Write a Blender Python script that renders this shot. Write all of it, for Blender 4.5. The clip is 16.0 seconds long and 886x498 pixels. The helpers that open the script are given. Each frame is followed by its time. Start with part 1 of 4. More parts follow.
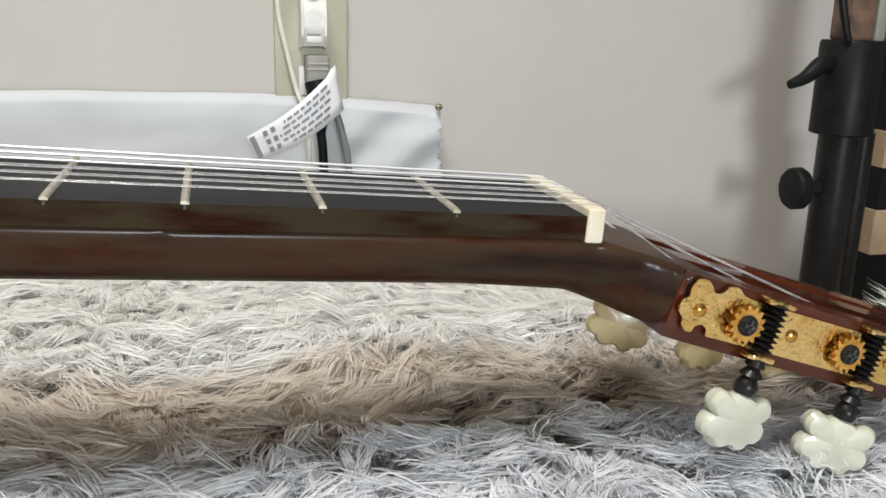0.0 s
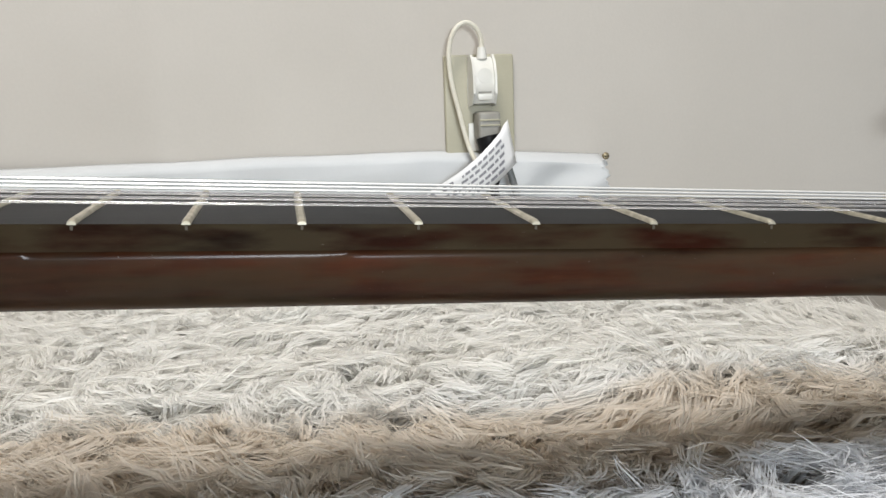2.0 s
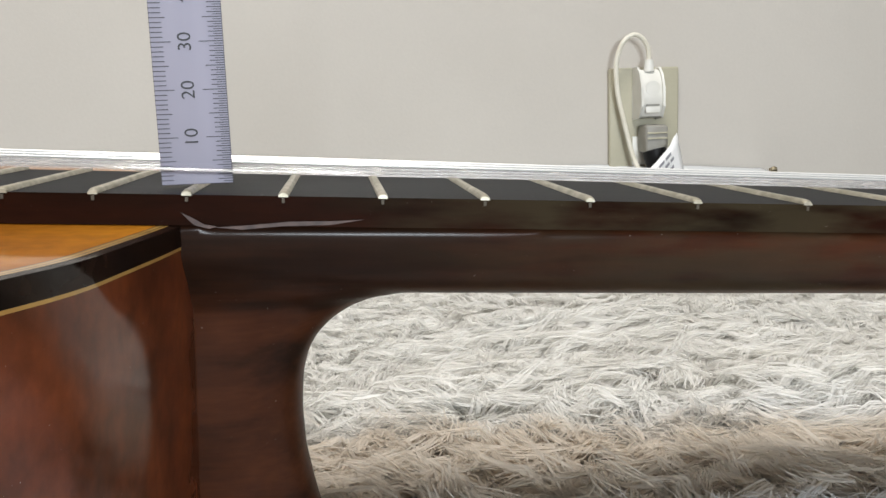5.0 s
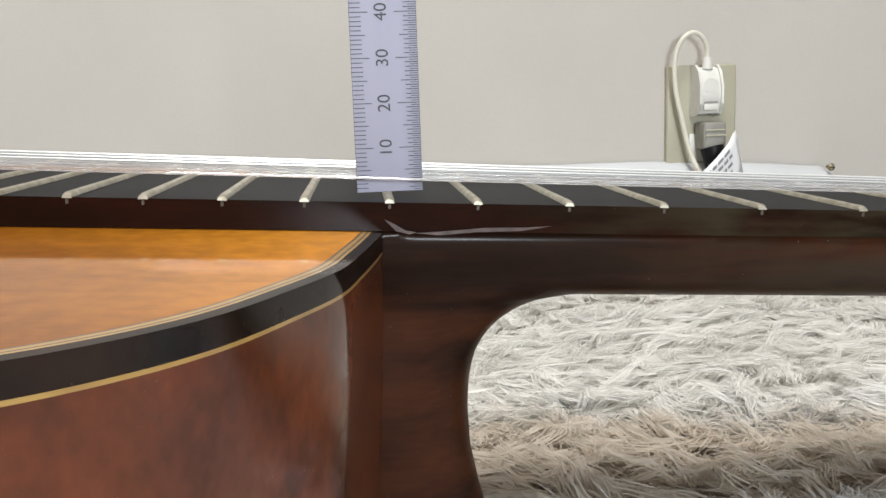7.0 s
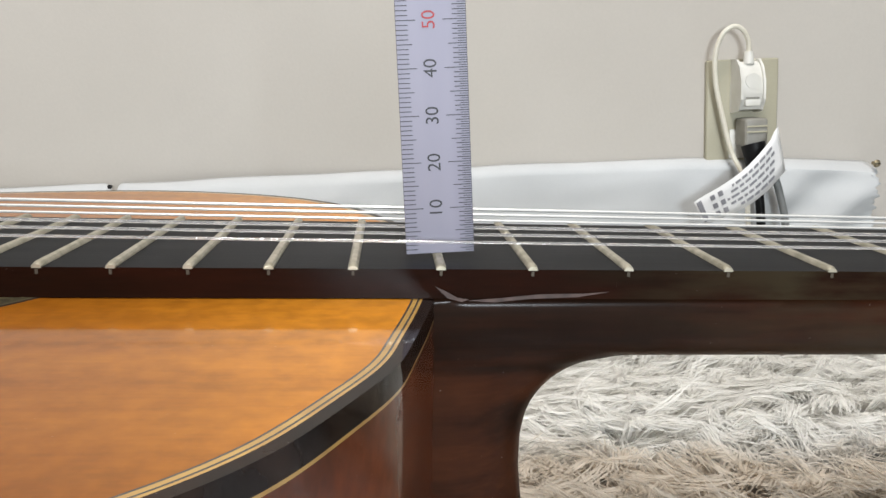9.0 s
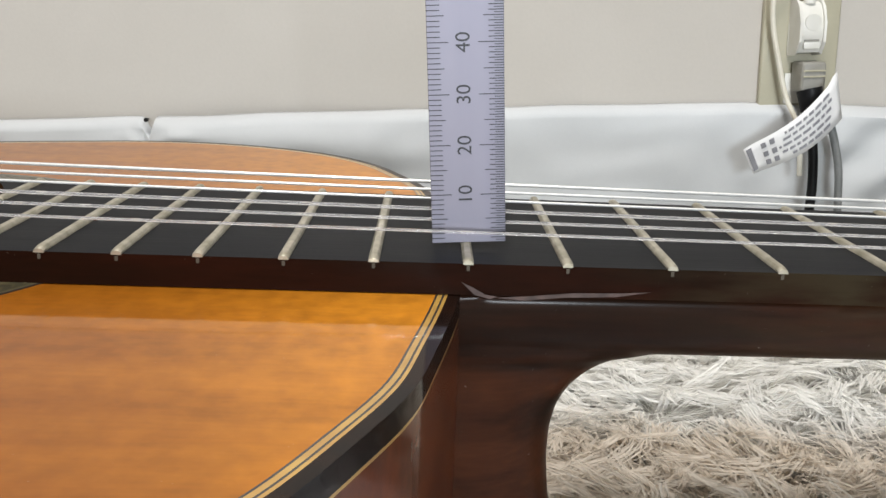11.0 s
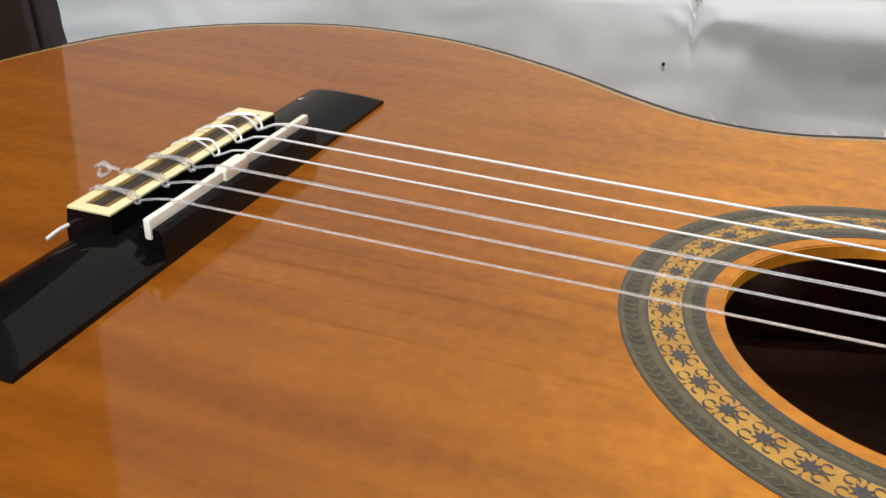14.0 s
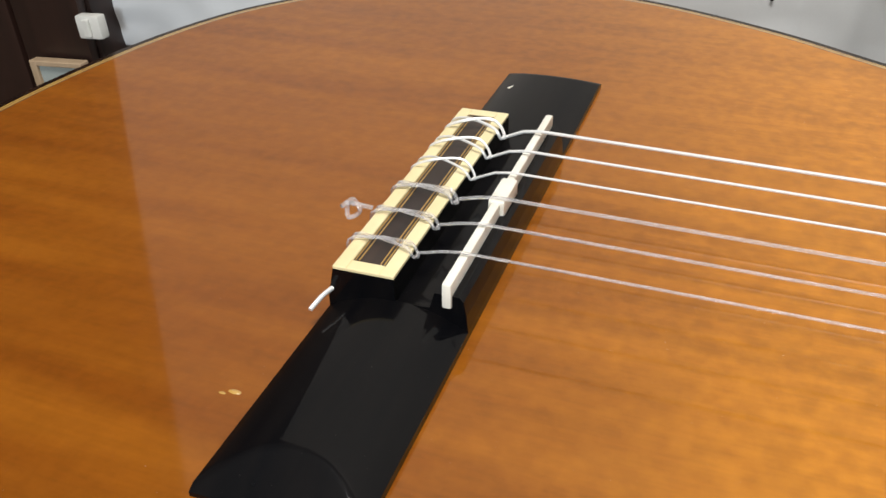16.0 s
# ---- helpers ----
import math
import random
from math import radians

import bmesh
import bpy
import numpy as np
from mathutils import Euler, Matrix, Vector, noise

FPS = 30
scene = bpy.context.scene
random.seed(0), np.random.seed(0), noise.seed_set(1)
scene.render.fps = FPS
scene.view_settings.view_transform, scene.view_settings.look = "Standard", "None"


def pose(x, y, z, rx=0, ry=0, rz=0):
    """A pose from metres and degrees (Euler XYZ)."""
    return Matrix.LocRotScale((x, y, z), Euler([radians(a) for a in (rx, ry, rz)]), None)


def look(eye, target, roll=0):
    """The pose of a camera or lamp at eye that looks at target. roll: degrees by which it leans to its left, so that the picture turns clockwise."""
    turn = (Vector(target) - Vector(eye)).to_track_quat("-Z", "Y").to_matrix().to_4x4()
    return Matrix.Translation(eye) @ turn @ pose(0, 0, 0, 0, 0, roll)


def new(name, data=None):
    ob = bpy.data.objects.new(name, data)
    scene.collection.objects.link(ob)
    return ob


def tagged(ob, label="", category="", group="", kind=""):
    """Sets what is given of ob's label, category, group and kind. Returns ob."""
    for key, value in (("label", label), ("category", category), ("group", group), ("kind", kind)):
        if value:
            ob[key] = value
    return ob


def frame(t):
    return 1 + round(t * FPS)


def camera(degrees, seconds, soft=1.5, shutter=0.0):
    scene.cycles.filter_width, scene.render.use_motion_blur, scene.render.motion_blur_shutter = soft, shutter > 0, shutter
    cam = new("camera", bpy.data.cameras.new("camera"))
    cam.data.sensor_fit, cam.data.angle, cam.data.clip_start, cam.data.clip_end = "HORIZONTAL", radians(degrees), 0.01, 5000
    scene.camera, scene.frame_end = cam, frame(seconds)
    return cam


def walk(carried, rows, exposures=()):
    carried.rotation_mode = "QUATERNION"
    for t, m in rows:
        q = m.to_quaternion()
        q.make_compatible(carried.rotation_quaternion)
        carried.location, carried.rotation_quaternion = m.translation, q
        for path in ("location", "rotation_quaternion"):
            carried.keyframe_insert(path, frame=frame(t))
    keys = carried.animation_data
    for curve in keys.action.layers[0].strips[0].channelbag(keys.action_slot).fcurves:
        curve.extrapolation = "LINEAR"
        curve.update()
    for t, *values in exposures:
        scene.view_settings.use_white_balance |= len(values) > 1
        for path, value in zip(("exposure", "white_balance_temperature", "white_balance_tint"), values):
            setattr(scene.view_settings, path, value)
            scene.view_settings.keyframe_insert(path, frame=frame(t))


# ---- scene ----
cam = camera(53.04, 16.0)
H, SLOPE = 0.080, 3.6
G = pose(0, 0, H, 0, SLOPE, 0)
PATH = [
    (0, (-0.09940, -0.24060, 0.04470), (-0.04690, -0.05360, -0.00290), 5.19),
    (0.5, (-0.12200, -0.24070, 0.04170), (-0.07250, -0.05250, -0.00470), 4.70),
    (1, (-0.15250, -0.24110, 0.04060), (-0.10750, -0.05130, -0.00340), 3.87),
    (1.5, (-0.16950, -0.23800, 0.03900), (-0.12880, -0.04640, -0.00130), 2.76),
    (2, (-0.19560, -0.23410, 0.03120), (-0.15930, -0.04060, -0.00390), 1.67),
    (2.5, (-0.21900, -0.23060, 0.02000), (-0.18620, -0.03590, -0.01200), 1.22),
    (3, (-0.24310, -0.22560, 0.01280), (-0.21370, -0.03000, -0.01670), 1.27),
    (3.5, (-0.27420, -0.21930, 0.01410), (-0.24840, -0.02300, -0.01420), 1.34),
    (3.7, (-0.28240, -0.21600, 0.01580), (-0.25760, -0.01950, -0.01240), 1.49),
    (5.8, (-0.30110, -0.21520, 0.01940), (-0.27820, -0.01900, -0.01180), 1.74),
    (6, (-0.30620, -0.21850, 0.02040), (-0.28440, -0.02210, -0.01040), 1.63),
    (6.5, (-0.32900, -0.22240, 0.02150), (-0.30870, -0.02600, -0.01000), 1.65),
    (7, (-0.33190, -0.22220, 0.02110), (-0.31260, -0.02570, -0.01090), 1.68),
    (7.5, (-0.33060, -0.22390, 0.02100), (-0.31190, -0.02750, -0.01190), 1.61),
    (8, (-0.32870, -0.21820, 0.02220), (-0.31130, -0.02170, -0.01090), 1.53),
    (8.5, (-0.33150, -0.21370, 0.02900), (-0.31620, -0.01730, -0.00580), 1.43),
    (8.7, (-0.33650, -0.21310, 0.03350), (-0.32240, -0.01680, -0.00200), 1.37),
    (10.8, (-0.33060, -0.19430, 0.04610), (-0.32420, -0.00090, -0.00430), 1.92),
    (11, (-0.33350, -0.19500, 0.04770), (-0.32940, -0.00220, -0.00510), 2.25),
    (11.5, (-0.35220, -0.19770, 0.07790), (-0.36020, -0.00790, 0.01540), 2.70),
    (12, (-0.38330, -0.20120, 0.09910), (-0.40280, -0.01480, 0.02930), 2.99),
    (12.5, (-0.41170, -0.19800, 0.10280), (-0.44440, -0.01690, 0.02450), 2.99),
    (13, (-0.45340, -0.19190, 0.10290), (-0.49570, -0.01540, 0.01900), 3.01),
    (13.5, (-0.49018, -0.19011, 0.10377), (-0.54378, -0.01956, 0.01418), 2.16),
    (14, (-0.51742, -0.19144, 0.10132), (-0.57823, -0.02582, 0.00709), 1.65),
    (14.5, (-0.54400, -0.18460, 0.10261), (-0.61120, -0.02274, 0.00622), 0.97),
    (15, (-0.55868, -0.17957, 0.10340), (-0.62505, -0.02026, 0.00232), 0.84),
    (15.5, (-0.57474, -0.17027, 0.10103), (-0.64115, -0.01301, -0.00325), 0.14),
    (16, (-0.60104, -0.16535, 0.10042), (-0.66174, -0.00789, -0.00696), -0.98),
]
walk(cam, [(t, G @ look(eye, target, roll)) for t, eye, target, roll in PATH])

# ---------------------------------------------------------------- light
world = bpy.data.worlds.new("world")
scene.world = world
world.use_nodes = True
world.node_tree.nodes["Background"].inputs[0].default_value = (0.75, 0.85, 1.0, 1)
world.node_tree.nodes["Background"].inputs[1].default_value = 0.6
scene.view_settings.exposure = 0.0


def area_lamp(name, m, sx, sy, power, colour):
    data = bpy.data.lights.new(name, "AREA")
    data.shape, data.size, data.size_y, data.energy, data.color = "RECTANGLE", sx, sy, power, colour
    ob = new(name, data)
    ob.matrix_world = m
    return ob


WIN = (-0.40, 0.25, 0.24, 0.76)          # the glazed opening in the wall behind: x0, x1, z0, z1
area_lamp("daylight", look((-0.10, -2.56, 0.50), (-0.10, 0, 0.45)), 0.58, 0.44, 54.0, (0.86, 0.94, 1.0))
area_lamp("ceiling_lamp", look((-0.45, -0.45, 2.04), (-0.45, -0.451, 0)), 0.6, 0.6, 51.0, (1.0, 0.97, 0.93))


# ---------------------------------------------------------------- materials
def material(name, c1, c2=None, rough=0.5, metal=0.0, coat=0.0, coat_rough=0.05, scale=40.0, stretch=(1, 1, 1), detail=6.0,
             fine=0.25, fine_scale=400.0, bump=0.0, bump_scale=600.0, bump_dist=0.0006, transmission=0.0, spec=0.5, lo=0.35, hi=0.65, sheen=0.0,
             rough_var=0.0, island=0.0, dust=0.0, mottle=0.0):
    """Two colours mixed by a stretched noise, a finer noise over it, bump and gloss."""
    m = bpy.data.materials.new(name)
    m.use_nodes = True
    nt = m.node_tree
    n, ln = nt.nodes, nt.links
    b = n["Principled BSDF"]
    c2 = c2 or tuple(v * 0.8 for v in c1)
    tc = n.new("ShaderNodeTexCoord")
    mp = n.new("ShaderNodeMapping")
    mp.inputs["Scale"].default_value = stretch
    ln.new(tc.outputs["Object"], mp.inputs[0])
    big = n.new("ShaderNodeTexNoise")
    big.inputs["Scale"].default_value, big.inputs["Detail"].default_value = scale, detail
    ln.new(mp.outputs[0], big.inputs["Vector"])
    ramp = n.new("ShaderNodeMapRange")
    ramp.inputs[1].default_value, ramp.inputs[2].default_value = lo, hi
    ln.new(big.outputs[0], ramp.inputs[0])
    mix = n.new("ShaderNodeMixRGB")
    mix.inputs[1].default_value, mix.inputs[2].default_value = (*c1, 1), (*c2, 1)
    ln.new(ramp.outputs[0], mix.inputs[0])
    small = n.new("ShaderNodeTexNoise")
    small.inputs["Scale"].default_value, small.inputs["Detail"].default_value = fine_scale, 3.0
    ln.new(mp.outputs[0], small.inputs["Vector"])
    mul = n.new("ShaderNodeMixRGB")
    mul.blend_type = "MULTIPLY"
    mul.inputs[0].default_value = fine
    ln.new(mix.outputs[0], mul.inputs[1])
    ln.new(small.outputs[0], mul.inputs[2])
    out = mul
    if island:
        geo = n.new("ShaderNodeNewGeometry")
        mr = n.new("ShaderNodeMapRange")
        mr.inputs[3].default_value, mr.inputs[4].default_value = 1 - island, 1.0
        ln.new(geo.outputs["Random Per Island"], mr.inputs[0])
        m2 = n.new("ShaderNodeMixRGB")
        m2.blend_type = "MULTIPLY"
        m2.inputs[0].default_value = 1.0
        ln.new(out.outputs[0], m2.inputs[1])
        ln.new(mr.outputs[0], m2.inputs[2])
        out = m2
    if mottle:
        # silky figure across the grain
        mo = n.new("ShaderNodeTexNoise")
        mo.inputs["Scale"].default_value, mo.inputs["Detail"].default_value = 120.0, 6.0
        ln.new(tc.outputs["Object"], mo.inputs["Vector"])
        mm = n.new("ShaderNodeMapRange")
        mm.inputs[1].default_value, mm.inputs[2].default_value, mm.inputs[3].default_value, mm.inputs[4].default_value = 0.36, 0.64, 1 - mottle, 1 + mottle * 0.6
        ln.new(mo.outputs[0], mm.inputs[0])
        m4 = n.new("ShaderNodeMixRGB")
        m4.blend_type = "MULTIPLY"
        m4.inputs[0].default_value = 1.0
        ln.new(out.outputs[0], m4.inputs[1])
        ln.new(mm.outputs[0], m4.inputs[2])
        out = m4
    if dust:
        # scattered pale specks of dust and small scratches
        v = n.new("ShaderNodeTexNoise")
        v.inputs["Scale"].default_value, v.inputs["Detail"].default_value = 1500.0, 2.0
        ln.new(tc.outputs["Object"], v.inputs["Vector"])
        r2 = n.new("ShaderNodeMapRange")
        r2.inputs[1].default_value, r2.inputs[2].default_value, r2.inputs[4].default_value = 0.76, 0.82, dust
        ln.new(v.outputs[0], r2.inputs[0])
        m3 = n.new("ShaderNodeMixRGB")
        m3.inputs[2].default_value = (0.7, 0.66, 0.6, 1)
        ln.new(r2.outputs[0], m3.inputs[0])
        ln.new(out.outputs[0], m3.inputs[1])
        out = m3
    ln.new(out.outputs[0], b.inputs["Base Color"])
    b.inputs["Roughness"].default_value, b.inputs["Metallic"].default_value = rough, metal
    b.inputs["Coat Weight"].default_value, b.inputs["Coat Roughness"].default_value = coat, coat_rough
    b.inputs["Transmission Weight"].default_value, b.inputs["Specular IOR Level"].default_value = transmission, spec
    b.inputs["Sheen Weight"].default_value = sheen
    if rough_var:
        rv = n.new("ShaderNodeMapRange")
        rv.inputs[3].default_value, rv.inputs[4].default_value = max(0.02, rough - rough_var), rough + rough_var
        ln.new(big.outputs[0], rv.inputs[0])
        ln.new(rv.outputs[0], b.inputs["Roughness"])
    if bump:
        bn = n.new("ShaderNodeTexNoise")
        bn.inputs["Scale"].default_value, bn.inputs["Detail"].default_value = bump_scale, 4.0
        ln.new(mp.outputs[0], bn.inputs["Vector"])
        bp = n.new("ShaderNodeBump")
        bp.inputs["Strength"].default_value, bp.inputs["Distance"].default_value = bump, bump_dist
        ln.new(bn.outputs[0], bp.inputs["Height"])
        ln.new(bp.outputs[0], b.inputs["Normal"])
    return m


M_TOP = material("lacquered_cedar", (0.298, 0.090, 0.0060), (0.212, 0.056, 0.0037), rough=0.5, spec=0.05, coat=0.75, mottle=0.04, coat_rough=0.05, scale=22, stretch=(0.35, 4, 1),
                 fine=0.35, fine_scale=260, bump=0.04, bump_scale=30, dust=0.25)


def silky_figure(m, colour, share):
    """Light thrown back by the wood's fibres under the lacquer: a broad golden sheen across the grain, broken into small flecks."""
    n, ln = m.node_tree.nodes, m.node_tree.links
    tc = n.new("ShaderNodeTexCoord")
    fleck, cloud = n.new("ShaderNodeTexNoise"), n.new("ShaderNodeTexNoise")
    fleck.inputs["Scale"].default_value, fleck.inputs["Detail"].default_value = 260.0, 4.0
    cloud.inputs["Scale"].default_value, cloud.inputs["Detail"].default_value = 26.0, 4.0
    ln.new(tc.outputs["Object"], fleck.inputs["Vector"])
    mp = n.new("ShaderNodeMapping")
    mp.inputs["Scale"].default_value = (0.3, 2.0, 1.0)
    ln.new(tc.outputs["Object"], mp.inputs[0])
    ln.new(mp.outputs[0], cloud.inputs["Vector"])
    both = n.new("ShaderNodeMath")
    both.operation = "MULTIPLY"
    for src, lo, hi, slot in ((fleck, 0.76, 1.20, 0), (cloud, 0.90, 1.08, 1)):
        mr = n.new("ShaderNodeMapRange")
        mr.inputs[1].default_value, mr.inputs[2].default_value, mr.inputs[3].default_value, mr.inputs[4].default_value = 0.36, 0.66, lo, hi
        ln.new(src.outputs[0], mr.inputs[0])
        ln.new(mr.outputs[0], both.inputs[slot])
    tint = n.new("ShaderNodeMixRGB")
    tint.blend_type = "MULTIPLY"
    tint.inputs[0].default_value, tint.inputs[1].default_value = 1.0, (*colour, 1)
    ln.new(both.outputs[0], tint.inputs[2])
    gloss = n.new("ShaderNodeBsdfAnisotropic")
    gloss.inputs["Roughness"].default_value, gloss.inputs["Anisotropy"].default_value = 0.53, 0.56
    ln.new(tint.outputs[0], gloss.inputs["Color"])
    along, lean = n.new("ShaderNodeCombineXYZ"), n.new("ShaderNodeCombineXYZ")
    along.inputs[0].default_value = 1.0
    lean.inputs[0].default_value, lean.inputs[2].default_value = -0.04, 1.0     # the grain runs out a little
    ln.new(along.outputs[0], gloss.inputs["Tangent"])
    bump = n.new("ShaderNodeBump")
    bump.inputs["Strength"].default_value, bump.inputs["Distance"].default_value = 0.10, 0.0006
    ln.new(fleck.outputs[0], bump.inputs["Height"])
    ln.new(lean.outputs[0], bump.inputs["Normal"])
    ln.new(bump.outputs[0], gloss.inputs["Normal"])
    ms = n.new("ShaderNodeMixShader")
    ms.inputs[0].default_value = share
    ln.new(n["Principled BSDF"].outputs[0], ms.inputs[1])
    ln.new(gloss.outputs[0], ms.inputs[2])
    ln.new(ms.outputs[0], n["Material Output"].inputs[0])


def grime(m, colour, x0, x1, most):
    """Olive-brown hand grime on the played stretch of the neck, patchy and fading out towards the heel."""
    n, ln = m.node_tree.nodes, m.node_tree.links
    b = n["Principled BSDF"]
    was = b.inputs["Base Color"].links[0].from_socket
    tc, sep, nz = n.new("ShaderNodeTexCoord"), n.new("ShaderNodeSeparateXYZ"), n.new("ShaderNodeTexNoise")
    ln.new(tc.outputs["Object"], sep.inputs[0])
    mp = n.new("ShaderNodeMapping")
    mp.inputs["Scale"].default_value = (0.5, 1.0, 2.5)
    ln.new(tc.outputs["Object"], mp.inputs[0])
    nz.inputs["Scale"].default_value, nz.inputs["Detail"].default_value = 75.0, 5.0
    ln.new(mp.outputs[0], nz.inputs["Vector"])
    along, patch, mul, mix = n.new("ShaderNodeMapRange"), n.new("ShaderNodeMapRange"), n.new("ShaderNodeMath"), n.new("ShaderNodeMixRGB")
    along.inputs[1].default_value, along.inputs[2].default_value = x0, x1
    ln.new(sep.outputs[0], along.inputs[0])
    patch.inputs[1].default_value, patch.inputs[2].default_value, patch.inputs[4].default_value = 0.36, 0.56, most
    ln.new(nz.outputs[0], patch.inputs[0])
    mul.operation = "MULTIPLY"
    ln.new(along.outputs[0], mul.inputs[0])
    ln.new(patch.outputs[0], mul.inputs[1])
    ln.new(mul.outputs[0], mix.inputs[0])
    ln.new(was, mix.inputs[1])
    mix.inputs[2].default_value = (*colour, 1)
    ln.new(mix.outputs[0], b.inputs["Base Color"])


silky_figure(M_TOP, (0.93, 0.44, 0.038), 0.115)
M_SIDE = material("lacquered_rosewood", (0.185, 0.044, 0.0135), (0.082, 0.020, 0.0070), rough=0.5, spec=0.04, coat=0.75, coat_rough=0.10, scale=46, stretch=(1.0, 1.0, 0.7), rough_var=0.12,
                  fine=0.5, fine_scale=420, dust=0.35, mottle=0.22)
M_INSIDE = material("bare_back_wood", (0.62, 0.42, 0.32), (0.52, 0.33, 0.24), rough=0.8, scale=20, stretch=(0.3, 4, 1))
M_NECK = material("mahogany_neck", (0.068, 0.0205, 0.0080), (0.020, 0.0082, 0.0042), rough=0.5, spec=0.03, coat=0.22, coat_rough=0.22, scale=34, stretch=(0.25, 2, 2.6), lo=0.40, hi=0.60,
                  mottle=0.12, fine=0.5, fine_scale=320, bump=0.05, bump_scale=200, dust=0.5)
grime(M_NECK, (0.044, 0.031, 0.017), -0.29, -0.22, 0.60)
M_HEAD = material("red_brown_lacquered_head", (0.105, 0.023, 0.008), (0.032, 0.009, 0.0045), rough=0.45, spec=0.04, coat=0.6, coat_rough=0.05, scale=30, stretch=(0.4, 2, 2), dust=0.4)
M_EBONY = material("ebony_board", (0.0085, 0.0092, 0.0115), (0.014, 0.0145, 0.016), rough=0.5, scale=60, stretch=(0.2, 3, 1), fine=0.4, bump=0.08, bump_scale=300, spec=0.06)
M_BOARDSIDE = material("worn_board_edge", (0.027, 0.0068, 0.0030), (0.010, 0.0042, 0.002), rough=0.5, spec=0.02, coat=0.06, coat_rough=0.15, scale=42, stretch=(0.4, 1, 2.5), fine=0.5, dust=0.7, bump=0.12, bump_scale=120)
grime(M_BOARDSIDE, (0.040, 0.032, 0.018), -0.30, -0.25, 0.70)
M_BRIDGE = material("black_bridge_wood", (0.0024, 0.0025, 0.0033), (0.0050, 0.0044, 0.0046), rough=0.4, spec=0.02, coat=0.30, coat_rough=0.03, scale=80, stretch=(3, 0.3, 1), bump=0.03, dust=0.2)
M_ROSEW = material("brown_rosewood_strip", (0.040, 0.022, 0.014), (0.018, 0.010, 0.008), rough=0.45, scale=80, stretch=(4, 0.3, 1))
M_IVORY = material("aged_ivory_plastic", (0.80, 0.70, 0.42), (0.72, 0.60, 0.33), rough=0.35, scale=30, fine=0.1)
M_IVORYDARK = material("dull_tang", (0.07, 0.055, 0.035), rough=0.6)
M_CHIP = material("bare_chipped_wood", (0.10, 0.055, 0.045), (0.04, 0.02, 0.016), rough=0.5, coat=0.15, scale=300)
M_BONE = material("white_bone", (0.82, 0.80, 0.72), (0.74, 0.70, 0.60), rough=0.35, scale=60, fine=0.1)
M_NUT = material("cream_nut", (0.74, 0.68, 0.54), (0.66, 0.58, 0.42), rough=0.35, scale=80, fine=0.15)
M_FRET = material("tarnished_fret_wire", (0.60, 0.56, 0.46), (0.42, 0.39, 0.30), rough=0.38, metal=0.75, scale=300, fine=0.3, rough_var=0.1)
M_GOLD = material("engraved_gold_plate", (0.86, 0.62, 0.26), (0.72, 0.47, 0.15), rough=0.17, metal=1.0, scale=150, bump=0.9, bump_scale=520, fine=0.1)
M_GOLDGEAR = material("orange_gold_gear", (0.82, 0.50, 0.15), (0.62, 0.33, 0.07), rough=0.25, metal=1.0, scale=300, fine=0.2)
M_BLACKMETAL = material("black_steel", (0.011, 0.0105, 0.0105), (0.018, 0.016, 0.015), rough=0.33, spec=0.3, metal=0.2, scale=200)
M_PEARL = material("pearl_button_plastic", (0.56, 0.56, 0.46), (0.47, 0.47, 0.36), rough=0.25, coat=0.3, scale=90, fine=0.1)
M_PEARLY = material("yellowed_button_plastic", (0.60, 0.47, 0.25), (0.52, 0.39, 0.19), rough=0.3, coat=0.2, scale=90, fine=0.1)
M_NYLON = material("clear_nylon", (0.96, 0.94, 0.94), (0.92, 0.90, 0.90), rough=0.08, transmission=0.82, scale=100, fine=0.0)
M_WOUND = material("silver_wound_wire", (0.84, 0.83, 0.81), (0.76, 0.75, 0.73), rough=0.30, metal=0.35, scale=800, stretch=(4, 1, 1), fine=0.12)
M_OLIVE = material("rosette_olive_dark", (0.065, 0.058, 0.034), (0.040, 0.036, 0.024), rough=0.4, coat=0.5, spec=0.2, coat_rough=0.06, scale=300)
M_OLIVE2 = material("rosette_grey_olive", (0.105, 0.090, 0.048), (0.078, 0.066, 0.035), rough=0.4, coat=0.5, spec=0.2, coat_rough=0.06, scale=300)
M_YELLOW = material("rosette_yellow_wood", (0.50, 0.28, 0.055), (0.38, 0.19, 0.035), rough=0.4, coat=0.5, spec=0.2, coat_rough=0.06, scale=200)
M_INK = material("rosette_black_inlay", (0.018, 0.018, 0.022), (0.03, 0.027, 0.025), rough=0.4, coat=0.8, scale=300)
M_BINDING = material("dark_binding", (0.020, 0.0075, 0.0035), (0.006, 0.003, 0.0022), rough=0.5, spec=0.03, coat=0.55, coat_rough=0.07, scale=90, dust=0.4)
M_GOLDLINE = material("golden_purfling", (0.55, 0.33, 0.075), (0.42, 0.23, 0.05), rough=0.4, coat=0.8, scale=200)
M_STEEL = material("satin_steel", (0.26, 0.25, 0.305), (0.225, 0.215, 0.27), rough=0.5, metal=0.35, scale=200, stretch=(1, 1, 0.05), fine=0.15)
M_BLACK = material("black_print", (0.02, 0.02, 0.025), rough=0.5)
M_RED = material("red_print", (0.45, 0.03, 0.04), rough=0.5)
M_WALL = material("cream_wallpaper", (0.515, 0.485, 0.445), (0.49, 0.46, 0.42), rough=0.85, scale=6, fine=0.06, fine_scale=300, bump=0.15, bump_scale=350)
# unseen walls: darkened to cut fill light and reflections, no known paint
M_ROOM = material("darkened_unseen_wall", (0.30, 0.28, 0.25), rough=0.9, scale=4, fine=0.1)
